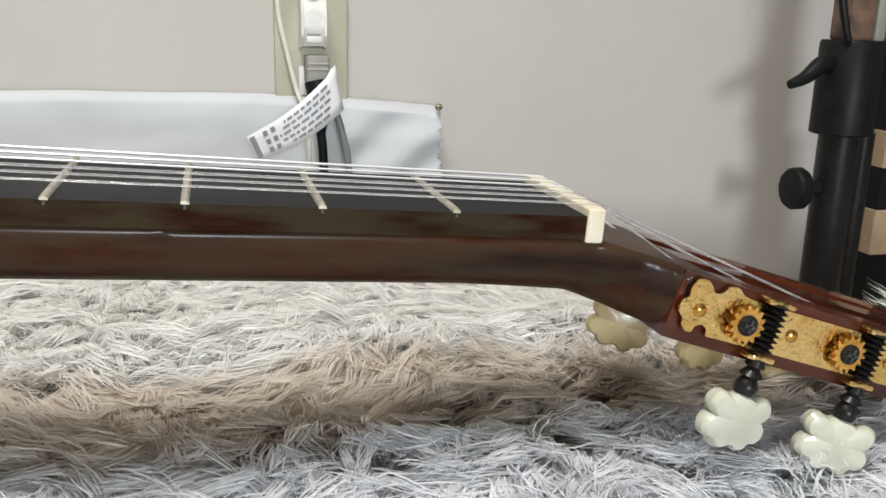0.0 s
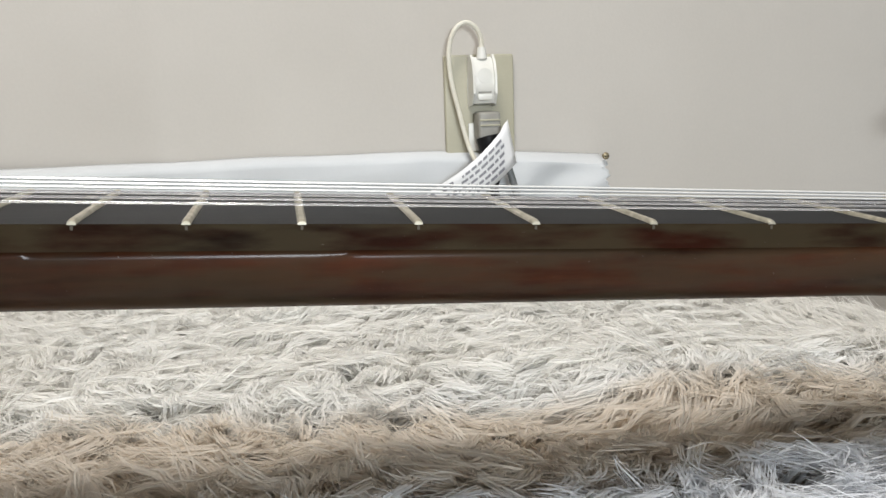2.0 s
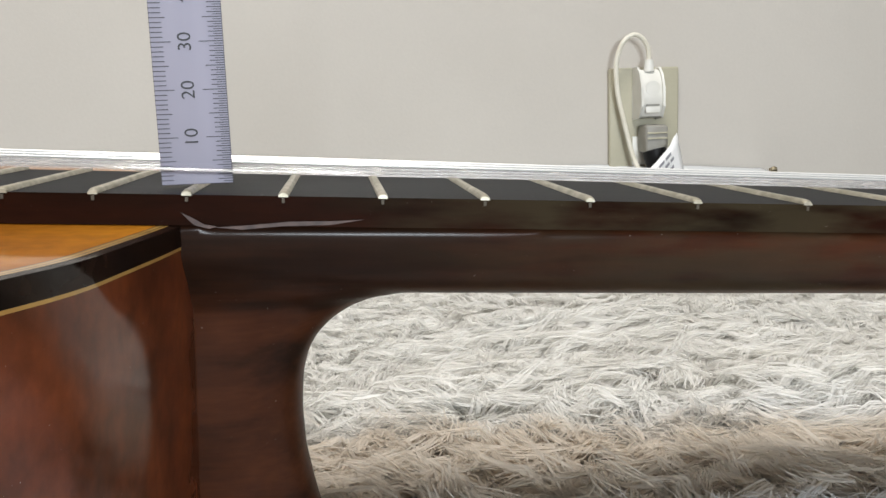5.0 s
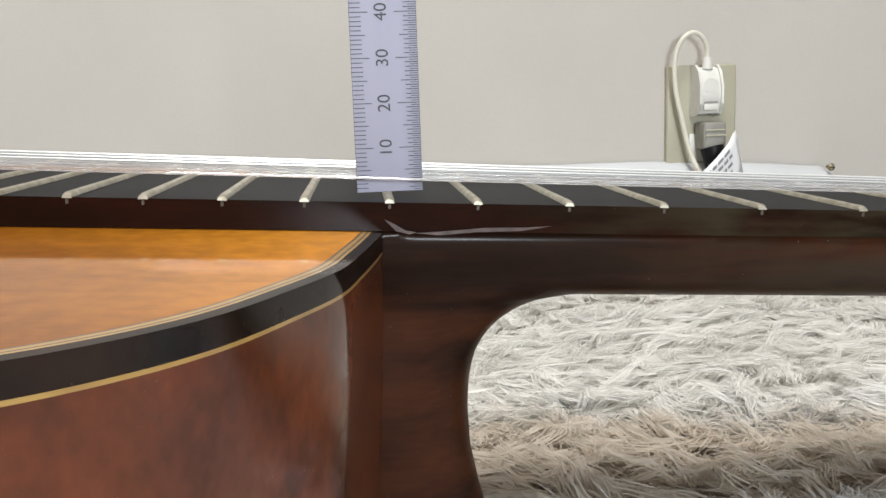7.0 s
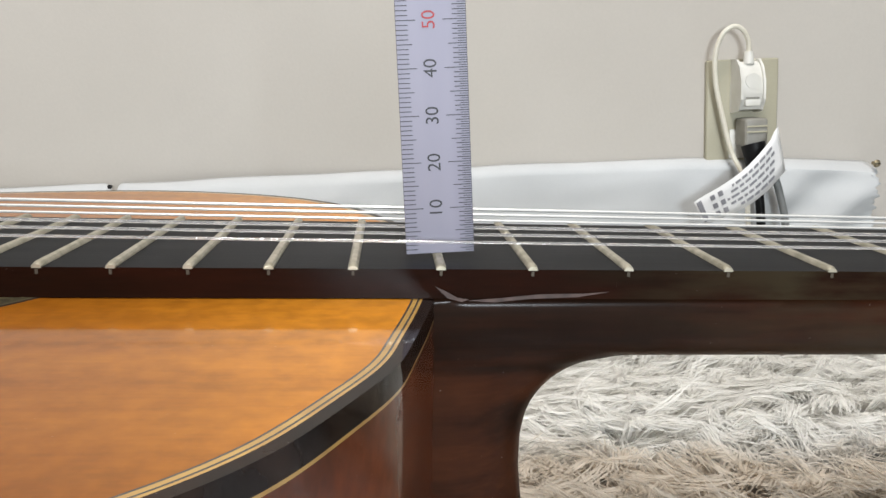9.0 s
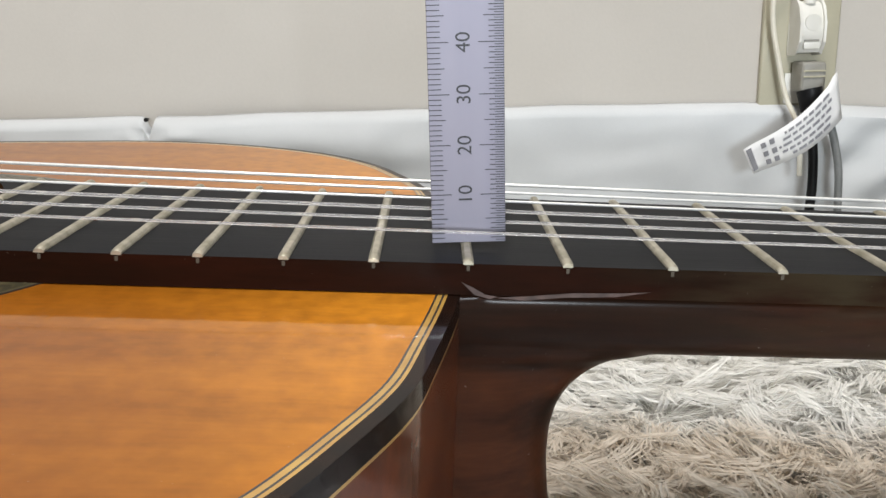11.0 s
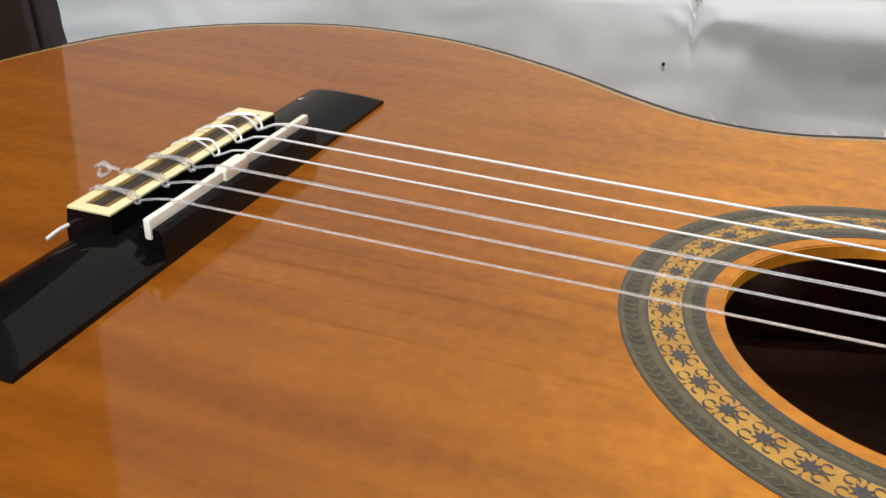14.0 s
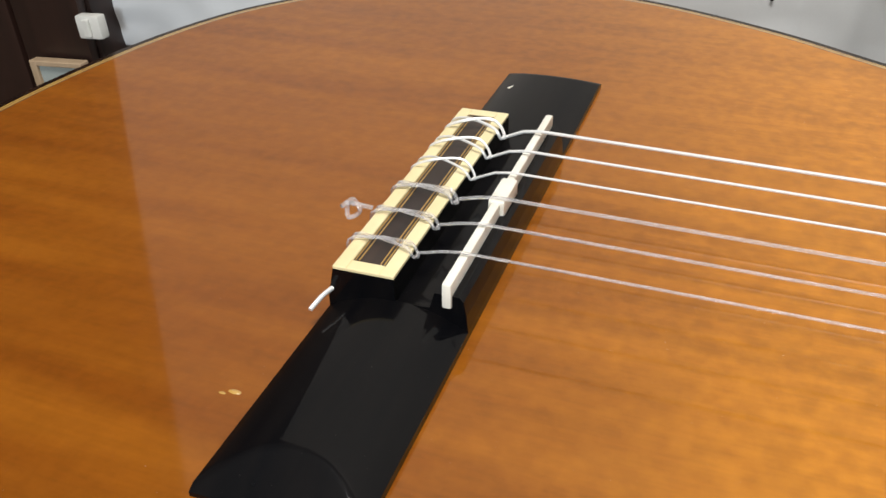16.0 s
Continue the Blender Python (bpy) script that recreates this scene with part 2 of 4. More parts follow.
M_CEIL = material("white_ceiling", (0.62, 0.61, 0.59), rough=0.9, scale=5, fine=0.05)
M_CLOTH = material("white_cotton_sheet", (0.585, 0.60, 0.612), (0.545, 0.56, 0.572), rough=0.9, scale=9, fine=0.08, fine_scale=900, bump=0.12, bump_scale=900, sheen=0.2)
M_PLATE = material("beige_outlet_plastic", (0.42, 0.395, 0.30), (0.39, 0.365, 0.27), rough=0.5, scale=20, fine=0.08)
M_WHITEPL = material("white_plug_plastic", (0.70, 0.69, 0.65), (0.64, 0.63, 0.58), rough=0.4, scale=50, fine=0.06)
M_CORD = material("ivory_cord", (0.72, 0.69, 0.60), (0.66, 0.62, 0.52), rough=0.5, scale=90, fine=0.1)
M_GREYPL = material("grey_plug_plastic", (0.30, 0.29, 0.26), (0.24, 0.23, 0.20), rough=0.5, scale=60, fine=0.1)
M_BLACKPL = material("black_rubber", (0.0065, 0.0065, 0.007), (0.011, 0.011, 0.012), rough=0.45, spec=0.15, scale=80)
M_GREYCABLE = material("grey_cable", (0.22, 0.23, 0.23), rough=0.5, scale=80)
M_PAPER = material("paper_tag", (0.80, 0.80, 0.80), (0.74, 0.74, 0.75), rough=0.7, scale=40, fine=0.05)
M_PRINT = material("grey_print", (0.30, 0.30, 0.33), rough=0.7)
M_RUST = material("rusty_brown_tube", (0.22, 0.13, 0.085), (0.06, 0.035, 0.025), rough=0.6, scale=60, fine=0.3)
M_TAN = material("tan_cardboard", (0.46, 0.33, 0.21), (0.40, 0.28, 0.17), rough=0.8, scale=40, fine=0.15)
M_DARKWOOD = material("dark_brown_cabinet_wood", (0.032, 0.014, 0.010), (0.016, 0.008, 0.006), rough=0.4, scale=10, stretch=(4, 4, 0.4), fine=0.3)
M_PALE = material("pale_blue_grey_board", (0.42, 0.47, 0.45), (0.36, 0.41, 0.39), rough=0.6, scale=20)
M_BRASS = material("tarnished_screw", (0.42, 0.36, 0.24), (0.25, 0.20, 0.13), rough=0.5, metal=0.8, scale=400)
M_MATTRESS = material("grey_mattress_ticking", (0.42, 0.42, 0.42), rough=0.9, scale=20)
M_FLOOR = material("brown_floorboards", (0.20, 0.12, 0.07), (0.14, 0.08, 0.045), rough=0.5, scale=8, stretch=(0.3, 3, 1))


def fur_material():
    """Long pile: pale grey with a taupe band that wanders along the rug, each lock a little lighter or darker."""
    m = bpy.data.materials.new("long_pile_fur")
    m.use_nodes = True
    nt = m.node_tree
    n, ln = nt.nodes, nt.links
    b = n["Principled BSDF"]
    tc, sep = n.new("ShaderNodeTexCoord"), n.new("ShaderNodeSeparateXYZ")
    ln.new(tc.outputs["Object"], sep.inputs[0])
    nz = n.new("ShaderNodeTexNoise")
    nz.inputs["Scale"].default_value, nz.inputs["Detail"].default_value = 9.0, 3.0
    ln.new(tc.outputs["Object"], nz.inputs["Vector"])

    def math_node(op, a, c):
        k = n.new("ShaderNodeMath")
        k.operation = op
        for i, v in enumerate((a, c)):
            if isinstance(v, (int, float)):
                k.inputs[i].default_value = v
            else:
                ln.new(v, k.inputs[i])
        return k.outputs[0]
    # distance from the band's middle line; the band widens towards the body
    mid = math_node("ADD", math_node("MULTIPLY", sep.outputs[0], 0.06), sep.outputs[1])
    off = math_node("SUBTRACT", mid, 0.040)
    wob = math_node("MULTIPLY", math_node("SUBTRACT", nz.outputs[0], 0.5), 0.05)
    dist = math_node("ADD", math_node("ABSOLUTE", math_node("ADD", off, wob), 0.0), math_node("MULTIPLY", sep.outputs[0], 0.035))
    band = n.new("ShaderNodeMapRange")
    band.inputs[1].default_value, band.inputs[2].default_value = 0.024, 0.042
    ln.new(dist, band.inputs[0])
    side = n.new("ShaderNodeMapRange")
    side.inputs[1].default_value, side.inputs[2].default_value = -0.01, 0.06
    ln.new(off, side.inputs[0])
    pale = n.new("ShaderNodeMixRGB")
    pale.inputs[1].default_value, pale.inputs[2].default_value = (0.95, 0.96, 0.98, 1), (0.97, 0.96, 0.93, 1)
    ln.new(side.outputs[0], pale.inputs[0])
    mix = n.new("ShaderNodeMixRGB")
    mix.inputs[1].default_value = (0.815, 0.745, 0.655, 1)
    ln.new(band.outputs[0], mix.inputs[0])
    ln.new(pale.outputs[0], mix.inputs[2])
    geo = n.new("ShaderNodeNewGeometry")
    rnd = n.new("ShaderNodeMapRange")
    rnd.inputs[3].default_value, rnd.inputs[4].default_value = 0.80, 1.0
    ln.new(geo.outputs["Random Per Island"], rnd.inputs[0])
    mul = n.new("ShaderNodeMixRGB")
    mul.blend_type = "MULTIPLY"
    mul.inputs[0].default_value = 1.0
    ln.new(mix.outputs[0], mul.inputs[1])
    ln.new(rnd.outputs[0], mul.inputs[2])
    ln.new(mul.outputs[0], b.inputs["Base Color"])
    b.inputs["Roughness"].default_value, b.inputs["Specular IOR Level"].default_value = 0.6, 0.35
    # thin locks let some light through
    tr, ms = n.new("ShaderNodeBsdfTranslucent"), n.new("ShaderNodeMixShader")
    ln.new(mul.outputs[0], tr.inputs[0])
    ms.inputs[0].default_value = 0.5
    ln.new(b.outputs[0], ms.inputs[1])
    ln.new(tr.outputs[0], ms.inputs[2])
    ln.new(ms.outputs[0], n["Material Output"].inputs[0])
    return m


M_FUR = fur_material()


# ---------------------------------------------------------------- mesh helpers
def mesh_object(name, bm, mats, smooth=False, sharp=35.0):
    me = bpy.data.meshes.new(name)
    bmesh.ops.recalc_face_normals(bm, faces=bm.faces)
    if smooth:
        for f in bm.faces:
            f.smooth = True
        for e in bm.edges:
            if len(e.link_faces) == 2 and e.calc_face_angle(0) > radians(sharp):
                e.smooth = False
    bm.to_mesh(me)
    bm.free()
    for m in (mats if isinstance(mats, (list, tuple)) else [mats]):
        me.materials.append(m)
    return new(name, me)


def part(name, bm, mats, parent, label="", smooth=True, at=None):
    ob = mesh_object(name, bm, mats, smooth)
    ob.parent = parent
    if at is not None:
        ob.matrix_local = at
    return tagged(ob, label) if label else ob


def thing(name, label, category, m=None, group=""):
    ob = new(name)
    ob.empty_display_size = 0.05
    if m is not None:
        ob.matrix_world = m
    return tagged(ob, label, category, group)


def box(lo, hi, bevel=0.0, seg=2, bm=None):
    b2 = bmesh.new()
    mid = [(a + b) / 2 for a, b in zip(lo, hi)]
    bmesh.ops.create_cube(b2, size=1, matrix=Matrix.Translation(mid) @ Matrix.Diagonal([*(b - a for a, b in zip(lo, hi)), 1]))
    if bevel:
        bmesh.ops.bevel(b2, geom=list(b2.edges), offset=bevel, segments=seg, affect="EDGES", profile=0.6)
    return merge(bm, b2) if bm else b2


def merge(bm, other):
    tmp = bpy.data.meshes.new("tmp")
    other.to_mesh(tmp)
    other.free()
    bm.from_mesh(tmp)
    bpy.data.meshes.remove(tmp)
    return bm


def move(bm, m):
    bmesh.ops.transform(bm, matrix=m, verts=bm.verts)
    return bm


def slab(outline, z0, z1, holes=()):
    """A flat solid with that outline and holes through it."""
    bm = bmesh.new()
    loops = [outline, *holes]
    edges = []
    for loop in loops:
        vs = [bm.verts.new((x, y, z1)) for x, y in loop]
        edges += [bm.edges.new((vs[i], vs[(i + 1) % len(vs)])) for i in range(len(vs))]
    bmesh.ops.triangle_fill(bm, edges=edges, use_beauty=True, use_dissolve=False)
    got = bmesh.ops.extrude_face_region(bm, geom=list(bm.faces))
    bmesh.ops.translate(bm, vec=(0, 0, z0 - z1), verts=[g for g in got["geom"] if isinstance(g, bmesh.types.BMVert)])
    return bm


def strip(a, b, z0, z1):
    """A closed ring between two outlines of equally many points, from z0 up to z1."""
    bm = bmesh.new()
    k = len(a)
    rows = [[bm.verts.new((x, y, z)) for x, y in loop] for loop, z in ((a, z0), (a, z1), (b, z1), (b, z0))]
    for i in range(k):
        j = (i + 1) % k
        for r in range(4):
            bm.faces.new((rows[r][i], rows[r][j], rows[(r + 1) % 4][j], rows[(r + 1) % 4][i]))
    return bm


def spline(points, steps=8):
    """A smooth line through the points (Catmull-Rom), in any dimension."""
    p = [np.array(q, float) for q in points]
    p = [2 * p[0] - p[1], *p, 2 * p[-1] - p[-2]]
    out = []
    for i in range(1, len(p) - 2):
        a, b, c, d = p[i - 1:i + 3]
        for k in range(steps):
            t = k / steps
            out.append(0.5 * (2 * b + (c - a) * t + (2 * a - 5 * b + 4 * c - d) * t * t + (3 * b - a - 3 * c + d) * t ** 3))
    out.append(p[-2])
    return out


def tube(points, radius, sides=8, steps=6, bm=None, smooth=True):
    """A round rod along a smooth line; radius is one number or one for each point."""
    path = spline(points, steps) if smooth and len(points) > 2 else [np.array(q, float) for q in points]
    rad = radius if not isinstance(radius, (list, tuple)) else np.interp(np.linspace(0, 1, len(path)), np.linspace(0, 1, len(radius)), radius)
    bm = bm or bmesh.new()
    rings, up = [], Vector((0.013, 0.21, 0.97))
    for i, q in enumerate(path):
        d = Vector(path[min(i + 1, len(path) - 1)] - path[max(i - 1, 0)])
        d = d.normalized() if d.length > 1e-9 else Vector((1, 0, 0))
        s = d.cross(up)
        s = s.normalized() if s.length > 1e-3 else d.orthogonal().normalized()
        u = s.cross(d).normalized()
        up = u
        r = float(rad if not hasattr(rad, "__len__") else rad[i])
        rings.append([bm.verts.new(Vector(q) + r * (math.cos(a) * s + math.sin(a) * u)) for a in (2 * math.pi * k / sides for k in range(sides))])
    for a, b in zip(rings, rings[1:]):
        for k in range(sides):
            bm.faces.new((a[k], a[(k + 1) % sides], b[(k + 1) % sides], b[k]))
    bm.faces.new(rings[0][::-1])
    bm.faces.new(rings[-1])
    return bm


def lathe(profile, sides=24, bm=None):
    """Turned about z: profile of (radius, z)."""
    bm = bm or bmesh.new()
    rings = [[bm.verts.new((r * math.cos(2 * math.pi * k / sides), r * math.sin(2 * math.pi * k / sides), z)) for k in range(sides)] for r, z in profile]
    for a, b in zip(rings, rings[1:]):
        for k in range(sides):
            bm.faces.new((a[k], a[(k + 1) % sides], b[(k + 1) % sides], b[k]))
    bm.faces.new(rings[0][::-1])
    bm.faces.new(rings[-1])
    return bm


def circle(cx, cy, r, k=96):
    return [(cx + r * math.cos(2 * math.pi * i / k), cy + r * math.sin(2 * math.pi * i / k)) for i in range(k)]


def inset(loop, d):
    """The closed outline moved inwards by d."""
    p = np.array(loop)
    t = np.roll(p, -1, 0) - np.roll(p, 1, 0)
    t /= np.linalg.norm(t, axis=1)[:, None]
    nrm = np.stack([-t[:, 1], t[:, 0]], 1)
    area = np.sum(p[:, 0] * np.roll(p[:, 1], -1) - np.roll(p[:, 0], -1) * p[:, 1])
    return [tuple(q) for q in p + nrm * d * (1 if area > 0 else -1)]


# ---------------------------------------------------------------- room
WALL_Y = 0.620
LOW = -0.25


def structure(name, bm, mats, label=""):
    return tagged(mesh_object(name, bm, mats), label or name.replace("_", " "), "", "", "structure")


structure("floor", box((-2.6, -2.7, LOW - 0.1), (2.2, WALL_Y + 0.1, LOW)), M_FLOOR)
structure("wall_north", box((-2.6, WALL_Y, LOW), (2.2, WALL_Y + 0.1, 2.15)), M_WALL)
# assumed walls out of view; their dark colour holds down the bounced light
structure("unseen_wall_west", box((-2.6, -2.6, LOW), (-2.5, WALL_Y, 2.15)), M_ROOM)
structure("unseen_wall_east", box((2.1, -2.6, LOW), (2.2, WALL_Y, 2.15)), M_ROOM)
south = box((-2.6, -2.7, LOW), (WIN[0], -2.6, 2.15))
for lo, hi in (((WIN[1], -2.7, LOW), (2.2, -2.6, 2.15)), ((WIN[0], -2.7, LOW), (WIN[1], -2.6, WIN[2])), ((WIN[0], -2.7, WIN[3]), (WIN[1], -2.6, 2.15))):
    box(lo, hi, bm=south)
structure("unseen_wall_south", south, M_ROOM)
structure("ceiling", box((-2.6, -2.7, 2.15), (2.2, WALL_Y + 0.1, 2.25)), M_CEIL)
structure("ground", box((-60, -60, LOW - 0.3), (60, 60, LOW - 0.2)), M_FLOOR)

# ---------------------------------------------------------------- guitar: body
guitar = thing("classical_guitar", "worn classical guitar with orange cedar top lying on a fur rug", "guitar", G)
ZT = -0.0065                      # the soundboard's upper face
DEPTH = 0.098
HALF = [(-0.3250, 0.0001), (-0.3255, 0.020), (-0.3275, 0.037), (-0.3310, 0.0575), (-0.3345, 0.0745), (-0.3410, 0.0905), (-0.3500, 0.1085), (-0.3615, 0.1225),
        (-0.3750, 0.1330), (-0.3940, 0.1415), (-0.4180, 0.1465), (-0.4420, 0.1455), (-0.4750, 0.1370), (-0.5070, 0.1275), (-0.5350, 0.1300),
        (-0.5600, 0.1420), (-0.6000, 0.1680), (-0.6500, 0.1900), (-0.7000, 0.1950), (-0.7380, 0.1850), (-0.7720, 0.1630), (-0.7970, 0.1320),
        (-0.8110, 0.0930), (-0.8180, 0.0450), (-0.8195, 0.0001)]
half = spline(HALF, 7)
OUT = [(q[0], -q[1]) for q in half] + [(q[0], q[1]) for q in half[::-1]]
HOLE = (-0.4697, 0.0006)
R_HOLE = 0.0475

rings = [0.0, 0.0021, 0.0027, 0.0031, 0.0040, 0.0044]
loops = [inset(OUT, d) for d in rings]
part("soundboard", slab(loops[5], ZT - 0.0026, ZT, [circle(*HOLE, R_HOLE)]), M_TOP, guitar, "orange lacquered cedar soundboard with fine grain")
part("binding", strip(inset(OUT, -0.0003), loops[1], ZT - 0.0043, ZT), M_BINDING, guitar, "dark wooden edge binding")
for a, m in ((1, M_GOLDLINE), (2, M_INK), (3, M_GOLDLINE), (4, M_INK)):
    part("purfling", strip(loops[a], loops[a + 1], ZT - 0.0024, ZT), m, guitar)
part("side_purfling", strip(inset(OUT, -0.0002), inset(OUT, 0.0006), ZT - 0.0050, ZT - 0.0043), M_GOLDLINE, guitar, "thin golden line under the binding")
part("side", strip(OUT, inset(OUT, 0.0022), ZT - DEPTH, ZT - 0.0050), M_SIDE, guitar, "glossy dark red-brown rosewood sides")
part("back", slab(inset(OUT, 0.0023), ZT - DEPTH - 0.003, ZT - DEPTH + 0.0005), M_INSIDE, guitar, "brown wooden back seen through the sound hole")
part("back_lining", strip(inset(OUT, 0.0023), inset(OUT, 0.009), ZT - DEPTH + 0.0006, ZT - DEPTH + 0.014), M_INSIDE, guitar)
label_bm = box((-0.52, -0.035, ZT - DEPTH + 0.0006), (-0.44, 0.030, ZT - DEPTH + 0.0012))
part("paper_label", label_bm, M_TAN, guitar, "faded paper label inside the body")

# rosette: rings of inlay round the hole
def ring(r0, r1, z0, z1):
    return strip(circle(*HOLE, r1, 120), circle(*HOLE, r0, 120), z0, z1)


rosette = part("rosette", ring(0.0566, 0.0642, ZT - 0.0005, ZT + 0.00022), M_YELLOW, guitar, "yellow marquetry ring with black stars and scrolls")
for r0, r1, m in ((0.0512, 0.0520, M_INK), (0.0520, 0.0545, M_OLIVE), (0.0545, 0.0560, M_OLIVE2), (0.0560, 0.0566, M_INK),
                  (0.0642, 0.0648, M_INK), (0.0648, 0.0664, M_OLIVE2), (0.0664, 0.0698, M_OLIVE), (0.0698, 0.0706, M_OLIVE2), (0.0706, 0.0711, M_INK)):
    part("inlay_ring", ring(r0, r1, ZT - 0.0005, ZT + 0.0002), m, rosette)


def flat_poly(bm, pts, z):
    bm.faces.new([bm.verts.new((x, y, z)) for x, y in pts])


def polar(a, r):
    return (HOLE[0] + r * math.cos(a), HOLE[1] + r * math.sin(a))


N_STAR = 40
zi = 0.00034
rm = 0.0604


def motif(name, bm, first):
    """One motif made at angle 0 about the hole, then set round the ring as pieces of the rosette."""
    ob = part(name, bm, M_INK, rosette, smooth=False)
    for i in range(N_STAR):
        piece = ob if i == 0 else ob.copy()
        if i:
            scene.collection.objects.link(piece)
        piece.matrix_local = Matrix.Translation((HOLE[0], HOLE[1], ZT)) @ pose(0, 0, 0, 0, 0, first + 360.0 * i / N_STAR)


def about(a, r):
    return (r * math.cos(a), r * math.sin(a))


star = bmesh.new()
tips = [0.0026 if k % 2 == 0 else 0.0013 for k in range(16)]
flat_poly(star, [about(q * math.cos(k * math.pi / 8) / rm, rm + q * math.sin(k * math.pi / 8)) for k, q in enumerate(tips)], zi)
scroll = bmesh.new()
for sgn in (-1, 1):
    flat_poly(star, [about(-0.006, rm + sgn * 0.0037), about(0.006, rm + sgn * 0.0037), about(0.0, rm + sgn * 0.0027)], zi)
    for side in (-1, 1):
        ca, cr = side * 0.0021 / rm, rm + sgn * 0.0019
        pts = []
        for k in range(13):
            u = k / 12
            ang, rr = side * sgn * (0.4 + 5.0 * u), 0.0017 * (1 - 0.45 * u)
            pts.append((ca + rr * math.cos(ang) / rm, cr + rr * math.sin(ang)))
        for (pa, pr), (qa, qr) in zip(pts, pts[1:]):
            w = 0.00028
            flat_poly(scroll, [about(pa, pr - w), about(qa, qr - w), about(qa, qr + w), about(pa, pr + w)], zi)
motif("star_inlay", star, 0.0)
motif("scroll_inlay", scroll, 180.0 / N_STAR)
chev = bmesh.new()
for r0, r1, k in ((0.0523, 0.0542, 150), (0.0667, 0.0695, 170)):
    for i in range(k):
        a = 2 * math.pi * i / k
        d = 1.6 * math.pi / k
        rm = (r0 + r1) / 2
        flat_poly(chev, [polar(a, r0), polar(a + d * 0.35, r0), polar(a + d * 0.95, rm), polar(a + d * 0.6, rm)], ZT + 0.0003)
        flat_poly(chev, [polar(a + d * 0.6, rm), polar(a + d * 0.95, rm), polar(a + d * 0.35, r1), polar(a, r1)], ZT + 0.0003)
tagged(part("chevron_inlay", chev, M_OLIVE2, rosette, smooth=False), kind="stuff")
part("hole_edge", strip(circle(*HOLE, R_HOLE + 0.0001, 96), circle(*HOLE, R_HOLE - 0.0006, 96), ZT - 0.0040, ZT - 0.0003), M_TOP, guitar)

# ---------------------------------------------------------------- guitar: neck
SCALE = 0.650


def fret_x(n):
    return -SCALE * (1 - 2 ** (-n / 12))


def half_width(x):
    return 0.0260 + 0.0154 * abs(x)


# fingerboard with the scooped end at the sound hole
arc = [(-0.4828 + 0.0498 * math.cos(a), 0.0498 * math.sin(a)) for a in np.linspace(-0.725, 0.70, 25)]
xe = -0.4455
board = [(0.0, -half_width(0)), (0.0, half_width(0)), (xe, half_width(xe)), *arc[::-1], (xe, -half_width(xe))]
fb = slab(board, -0.0063, 0.0)
fb.faces.ensure_lookup_table()
bmesh.ops.recalc_face_normals(fb, faces=fb.faces)
for f in fb.faces:
    f.material_index = 0 if f.calc_center_median().z > -0.0001 else 1
part("fingerboard", fb, [M_EBONY, M_BOARDSIDE], guitar, "matte black fingerboard with worn brown edge", smooth=False)


def fret(x, y0, y1):
    bm = bmesh.new()
    prof = [(-0.0011, -0.0002), (-0.00105, 0.0004), (-0.0006, 0.00095), (0, 0.0011), (0.0006, 0.00095), (0.00105, 0.0004), (0.0011, -0.0002)]
    ys = ((y0, 0.55), (y0 + 0.0006, 0.9), (y0 + 0.0015, 1.0), (y1 - 0.0015, 1.0), (y1 - 0.0006, 0.9), (y1, 0.55))
    rows = [[bm.verts.new((x + px * (0.8 + 0.2 * k), y, pz * k if pz > 0 else pz)) for px, pz in prof] for y, k in ys]
    for a, b in zip(rows, rows[1:]):
        for i in range(len(prof)):
            bm.faces.new((a[i], a[(i + 1) % len(prof)], b[(i + 1) % len(prof)], b[i]))
    bm.faces.new(rows[0])
    bm.faces.new(rows[-1][::-1])
    return bm


for k in range(1, 20):
    x = fret_x(k)
    w = half_width(x) + 0.0001
    spans = ((-w, w),) if k < 19 else ((-w, -0.0095), (0.0085, w))
    for y0, y1 in spans:
        part("fret", fret(x, y0, y1), M_FRET, guitar, "tarnished nickel fret wire")

# fret slot ends on the board's edge
for k in range(1, 20):
    x = fret_x(k)
    part("fret_tang", box((x - 0.0003, -half_width(x) - 0.00010, -0.0014), (x + 0.0003, -half_width(x) + 0.0006, -0.0004)), M_IVORYDARK, guitar, smooth=False)

part("nut", box((0.0001, -0.0267, -0.0073), (0.0052, 0.0267, 0.0022), 0.0009, 3), M_NUT, guitar, "cream nut block with rounded edges")

# head axes: along the head, across, and up from its face
TIP = 14.0
HEAD = pose(0.0030, 0, -0.0062, 0, TIP, 0)


